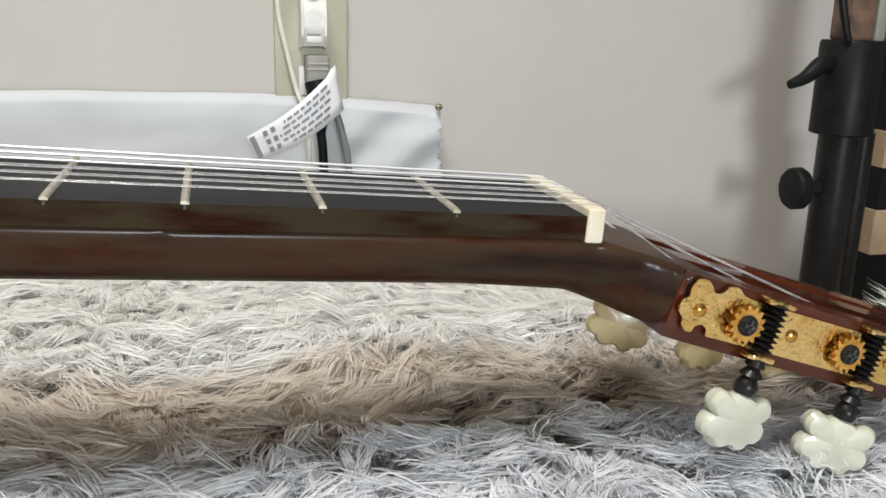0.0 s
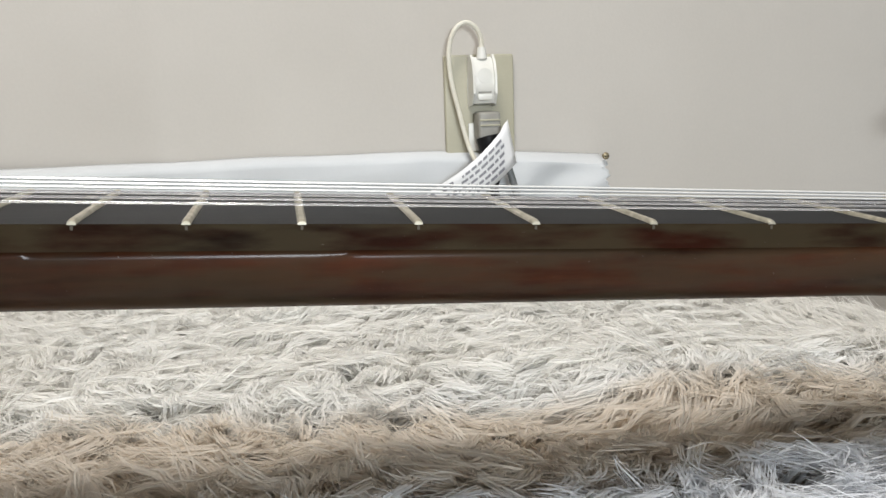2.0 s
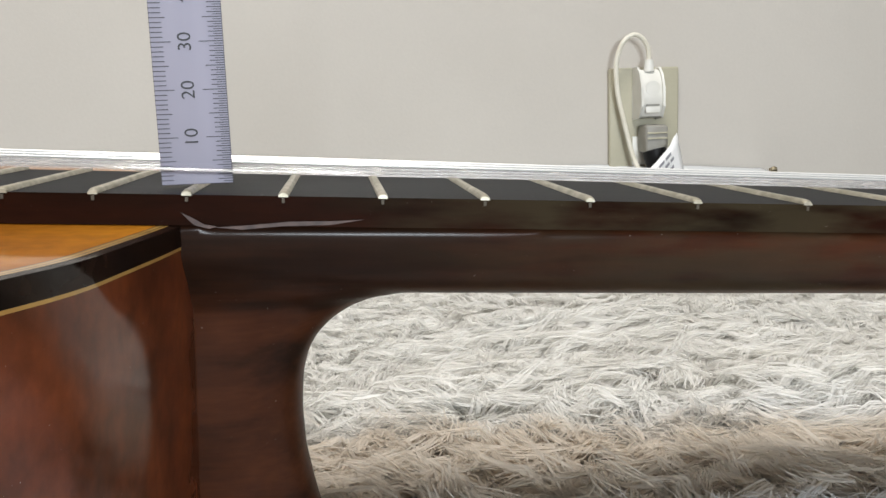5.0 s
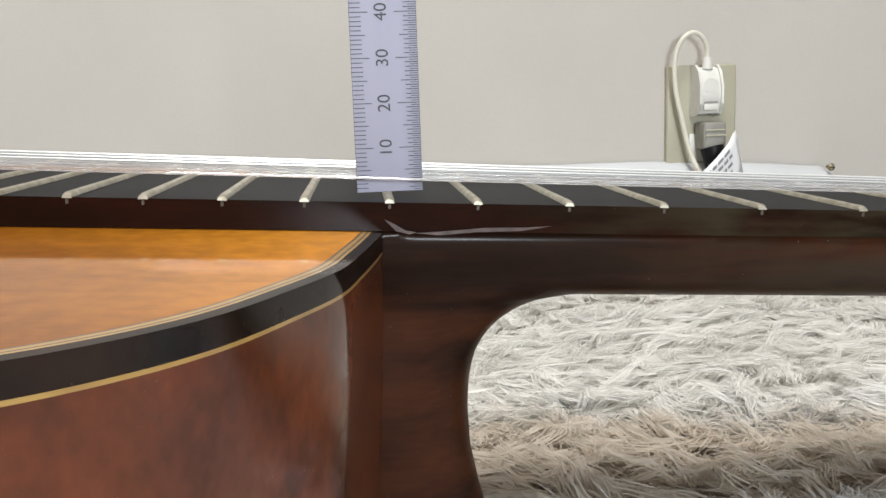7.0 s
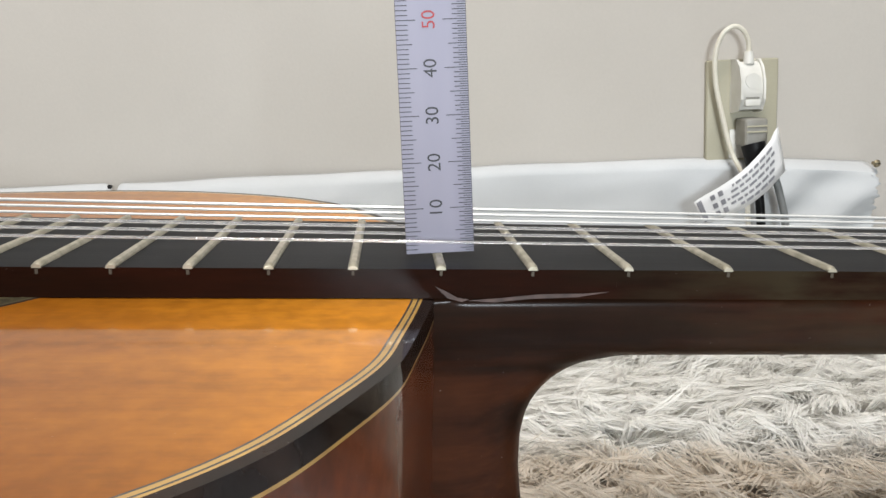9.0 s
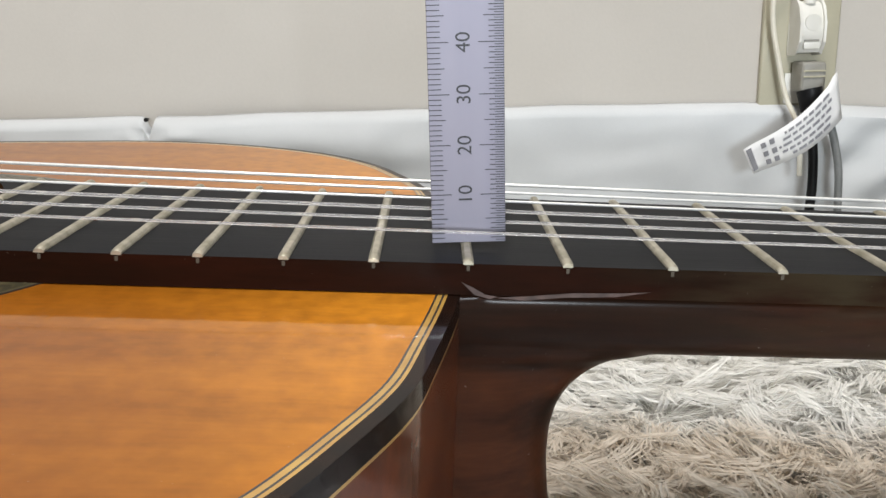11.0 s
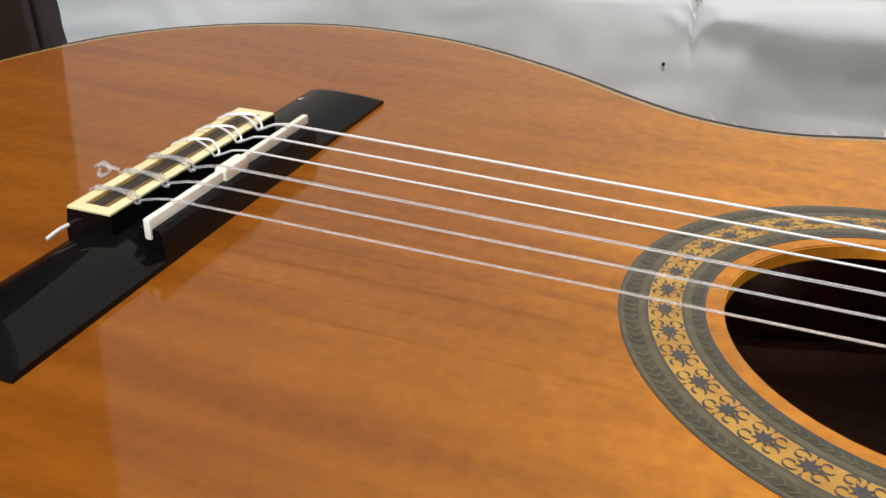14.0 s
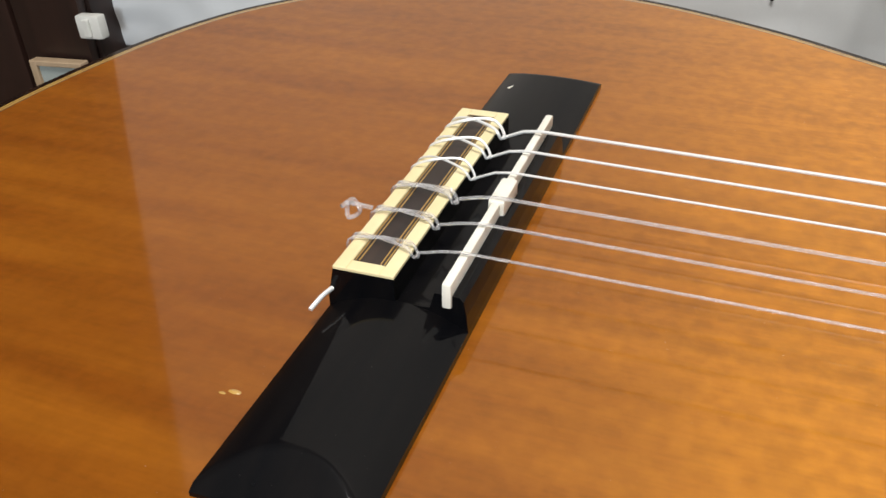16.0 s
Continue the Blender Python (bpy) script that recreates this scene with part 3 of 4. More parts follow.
def neck_mesh():
    bm = bmesh.new()
    xs = [-0.332, -0.30, -0.28, -0.26, -0.22, -0.18, -0.14, -0.10, -0.06, -0.03, -0.012, 0.002]
    rows = []
    for x in xs:
        w, zt = half_width(x) - 0.0001, -0.0058
        d = 0.0182 + 0.0006 * abs(x) / 0.3 + (0.0016 if x > 0 else 0.0008 if x > -0.02 else 0)
        row = []
        for k in range(21):
            a = math.pi * k / 20
            c, s = math.cos(a), math.sin(a)
            row.append(bm.verts.new((x, -w * math.copysign(abs(c) ** 0.72, c), zt - d * abs(s) ** 0.82)))
        rows.append(row)
    # under the nut the neck runs into the head
    for u, w, d, f in ((0.008, 0.0274, 0.0194, 0.72), (0.016, 0.0278, 0.0198, 0.60), (0.022, 0.0302, 0.0201, 0.48), (0.028, 0.0332, 0.0200, 0.36), (0.040, 0.0337, 0.0198, 0.22)):
        row = []
        for k in range(21):
            a = math.pi * k / 20
            c, s = math.cos(a), math.sin(a)
            q = HEAD @ Vector((u, -w * math.copysign(abs(c) ** f, c), 0.0002 - d * abs(s) ** f))
            row.append(bm.verts.new(q))
        rows.append(row)
    for a, b in zip(rows, rows[1:]):
        for k in range(20):
            bm.faces.new((a[k], a[k + 1], b[k + 1], b[k]))
        bm.faces.new((a[20], a[0], b[0], b[20]))
    bm.faces.new(rows[0][::-1])
    bm.faces.new(rows[-1])
    # heel: slices from the neck down to its cap
    prof = [(-0.016, -0.262, 0.0270), (-0.0215, -0.2640, 0.0245), (-0.0240, -0.2740, 0.0225), (-0.0255, -0.2830, 0.0215), (-0.0280, -0.2895, 0.0208), (-0.0312, -0.2945, 0.0203), (-0.0352, -0.2984, 0.0200),
            (-0.0400, -0.3010, 0.0196), (-0.0466, -0.3024, 0.0190), (-0.0555, -0.3025, 0.0182), (-0.0661, -0.3014, 0.0172), (-0.0776, -0.2985, 0.0162),
            (-0.0900, -0.2945, 0.0152), (-0.1020, -0.2900, 0.0145)]
    slices = []
    for z, xf, b in prof:
        row = []
        for k in range(17):
            a = -math.pi / 2 + math.pi * k / 16
            row.append(bm.verts.new((-0.332 + (xf + 0.332) * max(0.0, math.cos(a)) ** 0.75, b * math.copysign(abs(math.sin(a)) ** 0.85, math.sin(a)), z)))
        slices.append(row)
    for a, b in zip(slices, slices[1:]):
        for k in range(16):
            bm.faces.new((a[k], a[k + 1], b[k + 1], b[k]))
        bm.faces.new((a[16], a[0], b[0], b[16]))
    bm.faces.new(slices[0])
    bm.faces.new(slices[-1][::-1])
    return bm


neck = part("neck", neck_mesh(), M_NECK, guitar, "dark brown lacquered neck with curved heel")
re = neck.modifiers.new("blend", "REMESH")
re.mode, re.voxel_size, re.use_smooth_shade = "VOXEL", 0.0011, True
sm = neck.modifiers.new("soften", "SMOOTH")
sm.factor, sm.iterations = 0.5, 14


def sliver(points, y, name, m):
    bm = bmesh.new()
    bm.faces.new([bm.verts.new((x, y(x), z)) for x, z in points])
    part(name, bm, m, guitar, "pale chip in the lacquer", smooth=False)


edge_y = lambda x: -half_width(x) - 0.0004
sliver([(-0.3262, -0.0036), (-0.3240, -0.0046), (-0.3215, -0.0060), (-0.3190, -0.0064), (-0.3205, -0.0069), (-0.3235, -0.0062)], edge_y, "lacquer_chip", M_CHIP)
sliver([(-0.3195, -0.0066), (-0.3120, -0.0060), (-0.3040, -0.0052), (-0.2950, -0.0050), (-0.2890, -0.0046), (-0.2960, -0.0058), (-0.3060, -0.0062), (-0.3140, -0.0070)], edge_y, "lacquer_chip", M_CHIP)

# head with two slots
def stadium(x0, x1, y, r):
    return [(x1 + r * math.cos(a), y + r * math.sin(a)) for a in np.linspace(-math.pi / 2, math.pi / 2, 9)] + \
           [(x0 + r * math.cos(a), y + r * math.sin(a)) for a in np.linspace(math.pi / 2, 1.5 * math.pi, 9)]


side = [(0.026, 0.0325), (0.034, 0.0336), (0.06, 0.0342), (0.10, 0.0350), (0.165, 0.0370), (0.178, 0.0345), (0.184, 0.026), (0.190, 0.012), (0.194, 0.0)]
side = [tuple(q) for q in spline(side, 4)]
outline = [(u, -w) for u, w in side] + [(u, w) for u, w in side[::-1]][1:]
head = part("headstock", slab(outline, -0.0195, 0.0, [stadium(0.034, 0.132, -0.0145, 0.0068), stadium(0.034, 0.132, 0.0145, 0.0068)]), M_HEAD, guitar,
            "glossy red-brown slotted headstock", smooth=False, at=HEAD)


# ---------------------------------------------------------------- tuning machines
def outline_button(k=1.0):
    """Scalloped like a small butterfly: the edge of seven overlapping discs."""
    discs = [(0, 0, 0.0088), (-0.0086, 0.0046, 0.0040), (0.0086, 0.0046, 0.0040), (-0.0088, -0.0032, 0.0040), (0.0088, -0.0032, 0.0040), (-0.0042, -0.0066, 0.0036), (0.0042, -0.0066, 0.0036)]
    pts = []
    for i in range(72):
        a = 2 * math.pi * i / 72
        c, s = math.cos(a), math.sin(a)
        best = 0.0
        for x, y, r in discs:
            along, off = x * c + y * s, x * s - y * c
            if abs(off) < r:
                best = max(best, along + math.sqrt(r * r - off * off))
        pts.append((k * best * c, k * best * s))
    return pts


def pebble(pts, thick):
    """A rounded plate: the outline in x and z, its thickness along y."""
    bm = bmesh.new()
    lay = ((-0.5, 0.72), (-0.42, 0.90), (-0.2, 1.0), (0.2, 1.0), (0.42, 0.90), (0.5, 0.72))
    rows = [[bm.verts.new((x * k, thick * d, z * k)) for x, z in pts] for d, k in lay]
    c = len(pts)
    for a, b in zip(rows, rows[1:]):
        for i in range(c):
            bm.faces.new((a[i], a[(i + 1) % c], b[(i + 1) % c], b[i]))
    for row in (rows[0], rows[-1]):
        mid = bm.verts.new((0, row[0].co.y * 1.08, 0))
        for i in range(c):
            bm.faces.new((row[i], row[(i + 1) % c], mid))
    return bm


def gear_wheel(r, teeth, thick):
    bm = bmesh.new()
    pts = []
    for k in range(teeth * 4):
        a = 2 * math.pi * k / (teeth * 4)
        rr = r if k % 4 < 2 else r * 0.80
        pts.append((rr * math.cos(a), rr * math.sin(a)))
    b2 = slab(pts, -thick / 2, thick / 2)
    bmesh.ops.rotate(b2, cent=(0, 0, 0), matrix=Matrix.Rotation(math.pi / 2, 3, "X"), verts=b2.verts)
    return merge(bm, b2)


def plate_outline():
    """The plate's outline along the head (x) and up (z): scalloped ends, straight edges."""
    end = [(0.0075, -0.0066), (0.0046, -0.0066), (0.0042, -0.0048), (0.0022, -0.0038), (0.0003, -0.0048), (-0.0002, -0.0064), (-0.0022, -0.0066), (-0.0040, -0.0050),
           (-0.0042, -0.0034), (-0.0060, -0.0018), (-0.0064, 0.0012), (-0.0046, 0.0030), (-0.0050, 0.0052), (-0.0036, 0.0078), (-0.0010, 0.0086), (0.0012, 0.0072),
           (0.0026, 0.0058), (0.0048, 0.0062), (0.0068, 0.0084), (0.0095, 0.0088), (0.0120, 0.0072), (0.0165, 0.0066)]
    end = [tuple(q) for q in spline(end, 3)]
    far = [(0.112 - x, z) for x, z in end]
    return end + far[::-1]


for sy, m_button in ((-1, M_PEARL), (1, M_PEARLY)):
    def P(x, y, z):
        """A place on this side of the head: along it, out from its edge, up from the plate's middle line."""
        return HEAD @ Vector((x, sy * (0.0346 + y), -0.0092 + z))

    bm = slab(plate_outline(), -0.0004, 0.0004)
    bmesh.ops.rotate(bm, cent=(0, 0, 0), matrix=Matrix.Rotation(math.pi / 2, 3, "X"), verts=bm.verts)
    move(bm, HEAD @ Matrix.Translation((0.0325, sy * 0.0352, -0.0092)))
    machine = part("tuning_machine", bm, M_GOLD, guitar, "engraved gold-coloured tuning machine plate", smooth=False)
    for k in range(3):
        u = 0.0465 + 0.0363 * k
        gear = gear_wheel(0.0056, 14, 0.0022)
        move(gear, Matrix.Translation(P(u, 0.0030, 0)) @ HEAD.to_3x3().to_4x4())
        part("gear", gear, M_GOLDGEAR, machine, "orange-gold toothed gear", smooth=False)
        hub = tube([P(u, 0.0035, 0), P(u, 0.0045, 0), P(u, 0.0052, 0)], [0.0031, 0.0030, 0.0022], 16, smooth=False)
        part("gear_screw", hub, M_BLACKMETAL, machine, "black cross-head screw")
        slot_bm = box((-0.0018, -0.0003, -0.0004), (0.0018, 0.0003, 0.0004))
        box((-0.0004, -0.0003, -0.0018), (0.0004, 0.0003, 0.0018), bm=slot_bm)
        part("screw_cross", move(slot_bm, Matrix.Translation(P(u, 0.0053, 0)) @ HEAD.to_3x3().to_4x4()), M_INK, machine, smooth=False)
        roller = tube([P(u, -0.002, 0), P(u, -0.031, 0)], 0.0038, 14, smooth=False)
        part("string_roller", roller, M_IVORY, machine, "pale string roller across the slot")
        # worm and shaft run down to the button
        wx = u + 0.0078
        zw = np.linspace(0.0083, -0.0065, 19)
        worm = tube([P(wx, 0.0032, z) for z in zw], [0.0017 if q % 2 == 0 else 0.0034 for q in range(19)], 14, smooth=False)
        part("worm", worm, M_BLACKMETAL, machine, "black worm screw")
        for z in (0.0082, -0.0080):
            lug = box((-0.0046, -0.0024, -0.0008), (0.0046, 0.0030, 0.0008), 0.0006, 2)
            part("bracket", move(lug, Matrix.Translation(P(wx, 0.0026, z)) @ HEAD.to_3x3().to_4x4()), M_GOLD, machine)
        zs = (-0.0085, -0.0105, -0.0112, -0.0135, -0.0142, -0.0160, -0.0170, -0.0190)
        rs = (0.0024, 0.0030, 0.0018, 0.0034, 0.0022, 0.0032, 0.0034, 0.0030)
        part("shaft", tube([P(wx, 0.0032, z) for z in zs], list(rs), 14, smooth=False), M_BLACKMETAL, machine, "black turned shaft")
        turn = (8, -12, 20)[k] if sy < 0 else (-20, 14, 30)[k]
        knob = pebble(outline_button(0.90), 0.0066)
        move(knob, Matrix.Translation(P(wx, 0.0032, -0.0268 if sy < 0 else -0.0250)) @ HEAD.to_3x3().to_4x4() @ pose(0, 0, 0, 0, 0, turn))
        part("button", knob, m_button, machine, "pearly scalloped tuning button" if sy < 0 else "yellowed scalloped tuning button")
    for u in (0.0325, 0.0640, 0.1005, 0.132):
        dome = lathe([(0.0019, 0.0), (0.0019, 0.0004), (0.0013, 0.0010), (0.0004, 0.0012)], 14)
        part("plate_screw", move(dome, Matrix.Translation(P(u, 0.0009, 0)) @ HEAD.to_3x3().to_4x4() @ pose(0, 0, 0, -90 * sy, 0, 0)), M_GOLDGEAR, machine)

# ---------------------------------------------------------------- bridge
BX0, BX1, BY = -0.6755, -0.6462, 0.0934


def bridge_wing(sy):
    """From the tie block out to the wing's thin rounded end."""
    bm = bmesh.new()
    end = BY if sy > 0 else 0.0400 + (BY - 0.0400) * 0.962
    ys = [0.0400, 0.050, 0.060, 0.068, *np.linspace(end - 0.019, end, 24)]
    across = 32
    rows = []
    for y in ys:
        row = [bm.verts.new((BX0, sy * y, ZT))]
        for k in range(across + 1):
            t = k / across
            arch = 0.0016 + 0.0042 * (1 - abs(2 * t - 1) ** 2.2)
            bevel = 0.0009 + 0.50 * (end - y)        # the end is cut to a slope: a half-moon facet
            row.append(bm.verts.new((BX0 + (BX1 - BX0) * t, sy * y, ZT + min(arch, bevel))))
        row.append(bm.verts.new((BX1, sy * y, ZT)))
        rows.append(row)
    c = across + 2
    for a, b in zip(rows, rows[1:]):
        for k in range(c):
            bm.faces.new((a[k], a[k + 1], b[k + 1], b[k]))
        bm.faces.new((a[c], a[0], b[0], b[c]))
    bm.faces.new(rows[0])
    bm.faces.new(rows[-1][::-1])
    return bm


def extrude_profile(pts, y0, y1):
    bm = bmesh.new()
    rows = [[bm.verts.new((x, y, z)) for x, z in pts] for y in (y0, y1)]
    k = len(pts)
    for i in range(k):
        bm.faces.new((rows[0][i], rows[0][(i + 1) % k], rows[1][(i + 1) % k], rows[1][i]))
    bm.faces.new(rows[0])
    bm.faces.new(rows[1][::-1])
    return bm


TB0, TB1, TZ = -0.6742, -0.6612, 0.0040
block = [(BX0, ZT), (BX0, ZT + 0.004), (TB0, TZ), (TB1, TZ), (TB1, -0.0012), (-0.6540, -0.0006), (-0.6530, 0.0030), (-0.6480, 0.0030), (-0.6471, 0.0020), (-0.6465, -0.0012), (BX1, ZT + 0.0018), (BX1, ZT)]
bridge = part("bridge", extrude_profile(block, -0.0402, 0.0402), M_BRIDGE, guitar, "black glossy bridge with tie block", smooth=False,
              at=Matrix.Translation((-0.65, 0.0026, 0)) @ pose(0, 0, 0, 0, 0, 1.1) @ Matrix.Translation((0.65, 0, 0)))
for sy in (-1, 1):
    part("bridge_wing", bridge_wing(sy), M_BRIDGE, bridge, "low black wing with rounded end")
part("saddle", box((-0.6514, -0.0408, 0.0002), (-0.6494, 0.0408, 0.0058), 0.0006, 2), M_BONE, bridge, "white bone saddle")
part("saddle_shim", box((-0.6522, -0.0085, 0.0023), (-0.6484, 0.0030, 0.0063), 0.0007, 2), M_BONE, bridge)
zt = TZ + 0.0001
for lo, hi in (((TB0, -0.0402, zt), (TB0 + 0.0030, 0.0402, zt + 0.0008)), ((TB1 - 0.0030, -0.0402, zt), (TB1, 0.0402, zt + 0.0008)),
               ((TB0 + 0.0030, -0.0402, zt), (TB1 - 0.0030, -0.0370, zt + 0.0008)), ((TB0 + 0.0030, 0.0370, zt), (TB1 - 0.0030, 0.0402, zt + 0.0008))):
    part("tie_block_edging", box(lo, hi, 0.00015, 1), M_IVORY, bridge, "aged ivory-coloured edging")
part("tie_block_inlay", box((TB0 + 0.0030, -0.0370, zt), (TB1 - 0.0030, 0.0370, zt + 0.0005)), M_ROSEW, bridge, "dark brown inlay panel")
for x in (TB0 + 0.0034, TB0 + 0.0042, TB1 - 0.0042, TB1 - 0.0034):
    part("inlay_line", box((x - 0.00012, -0.0366, zt + 0.0005), (x + 0.00012, 0.0366, zt + 0.00065)), M_GOLDLINE, bridge, smooth=False)

for x, y, r in ((-0.6800, -0.0658, 0.0009), (-0.6820, -0.0668, 0.0005)):
    part("dent", move(lathe([(r, 0.0), (r * 0.8, 0.00012), (r * 0.2, 0.00015)], 9), Matrix.Translation((x, y, ZT + 0.00005)) @ Matrix.Diagonal((1.5, 0.7, 1, 1))), M_GOLDLINE, guitar, "small pale dent in the lacquer")
part("paint_fleck", move(box((-0.0028, -0.0003, 0), (0.0028, 0.0003, 0.0002)), pose(-0.6694, 0.0761, ZT + 0.0042, 0, 0, 60)), M_BONE, bridge, "pale scratch on the far wing", smooth=False)

# ---------------------------------------------------------------- strings
Y_NUT, Y_SAD = 0.0213, 0.0290
Z_NUT, Z_SAD = 0.0026, 0.0066
RAD = (0.00031, 0.00035, 0.00042, 0.00030, 0.00035, 0.00042)
for k in range(6):
    t = k / 5
    yn, ys = -Y_NUT + 2 * Y_NUT * t, 0.0012 - Y_SAD + 2 * Y_SAD * t
    nylon = k < 3
    m = M_NYLON if nylon else M_WOUND
    r = RAD[k]
    zs = Z_SAD + (0.0003 if k > 2 else 0.0)
    sy = -1 if k < 3 else 1
    # treble strings run to the rollers of their own side, the middle ones furthest
    order = (0, 1, 2, 2, 1, 0)[k]
    u = 0.0465 + 0.0363 * order
    yr = sy * (0.0185, 0.0145, 0.0105)[order]
    post = HEAD @ Vector((u, yr, -0.0092 + 0.0040))
    bm = tube([post, (0.0045, yn, Z_NUT - r * 0.2), (0.0005, yn, Z_NUT), (-0.6504, ys, zs), (-0.6545, ys, zs - 0.0007), (-0.6592, ys, 0.0040 if not nylon else 0.0046)], r, 8, smooth=False)
    part("string", bm, m, guitar, "clear nylon treble string" if nylon else "silver wound bass string")
    # windings on the roller
    wind = bmesh.new()
    for j in range(4):
        yy = yr + sy * 0.0011 * (j - 1)
        ring_pts = [HEAD @ Vector((u + 0.0042 * math.cos(a), yy, -0.0092 + 0.0042 * math.sin(a))) for a in np.linspace(0, 2 * math.pi, 17)]
        tube(ring_pts, r, 6, 1, bm=wind, smooth=False)
    part("string_winding", wind, m, guitar)
    # the tie: over the block, under its back and round itself
    e = TZ + 0.0011 + r
    w = 0.0016 if nylon else 0.0030
    tie = tube([(-0.6592, ys, 0.0044), (-0.6600, ys - 0.0010, 0.0040), (-0.6612, ys - 0.0012, e + 0.0006), (-0.6650, ys + 0.1 * w, e + 0.0004 + (0.001 if not nylon else 0)),
                (-0.6700, ys + 0.9 * w, e + 0.0002 + (0.0008 if not nylon else 0)), (-0.6737, ys + w, e), (-0.6748, ys + w, 0.0030), (-0.6744, ys + 0.5 * w, -0.0010)], r, 8, 5)
    tube([(-0.6744, ys, -0.0010), (-0.6750, ys - 0.1 * w, 0.0030), (-0.6738, ys - 0.2 * w, e), (-0.6690, ys + (0.6 if nylon else 0.1) * w, e + 0.0005 + (0.0012 if not nylon else 0)),
          (-0.6640, ys + 0.9 * w, e + 0.0004 + (0.0012 if not nylon else 0)), (-0.6612, ys + 0.7 * w, e + 0.0004), (-0.6598, ys + 0.4 * w, 0.0042), (-0.6592, ys - 0.0006, 0.0040)], r, 8, 5, bm=tie)
    if nylon:
        tube([(-0.6612, ys + 0.0008, e + 0.0003), (-0.6635, ys - 0.0004, e + 0.0006), (-0.6665, ys + 0.0012, e + 0.0006), (-0.6700, ys, e + 0.0006), (-0.6737, ys + 0.0012, e + 0.0002)], r, 8, 5, bm=tie)
    part("string_tie", tie, m, guitar, "knotted string end looped over the tie block")
curl = tube([(-0.6745, -0.0165, 0.0060), (-0.6775, -0.0185, 0.0075), (-0.6800, -0.0170, 0.0062), (-0.6788, -0.0195, 0.0045), (-0.6770, -0.0175, 0.0052), (-0.6792, -0.0160, 0.0070), (-0.6805, -0.0190, 0.0066)], 0.0005, 8, 5)
part("string_end", curl, M_NYLON, guitar, "curled loose nylon end behind the bridge")
part("string_end", tube([(-0.6738, -0.0380, -0.0005), (-0.6748, -0.0405, -0.0010), (-0.6758, -0.0440, -0.0022)], 0.0005, 8, 3), M_WOUND, guitar, "short cut wire end")

# ---------------------------------------------------------------- steel ruler standing on the twelfth fret
RX, RY = -0.3245, -0.0190
foot = G @ Vector((RX, RY, 0.0012))
ruler = thing("steel_ruler", "narrow satin steel millimetre ruler standing upright on the fingerboard", "ruler", Matrix.Translation(foot))
part("blade", box((-0.0075, -0.00025, 0.0), (0.0075, 0.00025, 0.150), 0.0001, 1), M_STEEL, ruler, smooth=False)
ticks = bmesh.new()
yf = -0.00031


def tick(x0, x1, z, w=0.00009):
    box((x0, yf - 0.00003, z - w), (x1, yf + 0.00003, z + w), bm=ticks)


for mm in range(1, 150):
    z = mm / 1000
    tick(-0.0075, -0.0075 + (0.0042 if mm % 10 == 0 else 0.0034 if mm % 5 == 0 else 0.0026), z)
    tick(0.0075 - (0.0050 if mm % 10 == 0 else 0.0040 if mm % 5 == 0 else 0.0030), 0.0075, z)
    if mm < 100:
        tick(0.0075 - 0.0019, 0.0075, z - 0.0005, 0.00007)
part("graduation", ticks, M_BLACK, ruler, "fine black millimetre lines", smooth=False)


def letters(name, text, size, m, parent, at, label=""):
    cu = bpy.data.curves.new(name, "FONT")
    cu.body, cu.size, cu.align_x, cu.align_y = text, size, "CENTER", "CENTER"
    tmp = bpy.data.objects.new(name, cu)
    scene.collection.objects.link(tmp)
    me = bpy.data.meshes.new_from_object(tmp.evaluated_get(bpy.context.evaluated_depsgraph_get()))
    bpy.data.objects.remove(tmp)
    me.materials.clear()
    me.materials.append(m)
    ob = new(name, me)
    ob.parent = parent
    ob.matrix_local = at
    return tagged(ob, label) if label else ob


for n in range(10, 150, 10):
    letters("numeral", str(n), 0.0040, M_RED if n % 50 == 0 else M_BLACK, ruler, pose(-0.0004, yf - 0.00005, n / 1000, 90, 0, 0) @ pose(0, 0, 0, 0, 0, 90),
            "red numeral" if n % 50 == 0 else "black numeral")

# ---------------------------------------------------------------- bed and rug
def rug_z(x, y):
    t = np.clip((y - 0.20) / 0.42, 0, 1)
    f = np.clip((x - 0.06) / 0.20, 0, 1) * np.clip((y - 0.08) / 0.18, 0, 1)
    lump = 0.0035 * np.sin(9 * x + 1.3) * np.sin(7 * y + 0.4) + 0.0030 * np.sin(41 * x + 3 * np.sin(23 * y)) * np.sin(37 * y + 2 * np.sin(19 * x))
    fold = 0.007 * np.exp(-((y + 0.1 * x - 0.105) / 0.03) ** 2) + 0.005 * np.exp(-((y + 0.1 * x + 0.01) / 0.03) ** 2)
    return -0.014 - 0.056 * t * t - 0.17 * f * f * (3 - 2 * f) + lump + fold


mattress = thing("mattress", "plain grey mattress under the fur rug", "mattress")
part("pad", box((-1.15, -0.75, LOW), (0.10, WALL_Y - 0.02, -0.095), 0.03, 3), M_MATTRESS, mattress)
rug = thing("fur_rug", "shaggy long-pile fur rug in pale grey with a taupe band", "rug")
tagged(rug, kind="stuff")
bm = bmesh.new()
NX, NY = 84, 56
gx, gy = np.linspace(-1.12, 0.92, NX), np.linspace(-0.72, WALL_Y - 0.015, NY)
grid = [[bm.verts.new((x, y, float(rug_z(x, y)))) for y in gy] for x in gx]
low = [[bm.verts.new((x, y, float(rug_z(x, y)) - 0.02)) for y in gy] for x in gx]
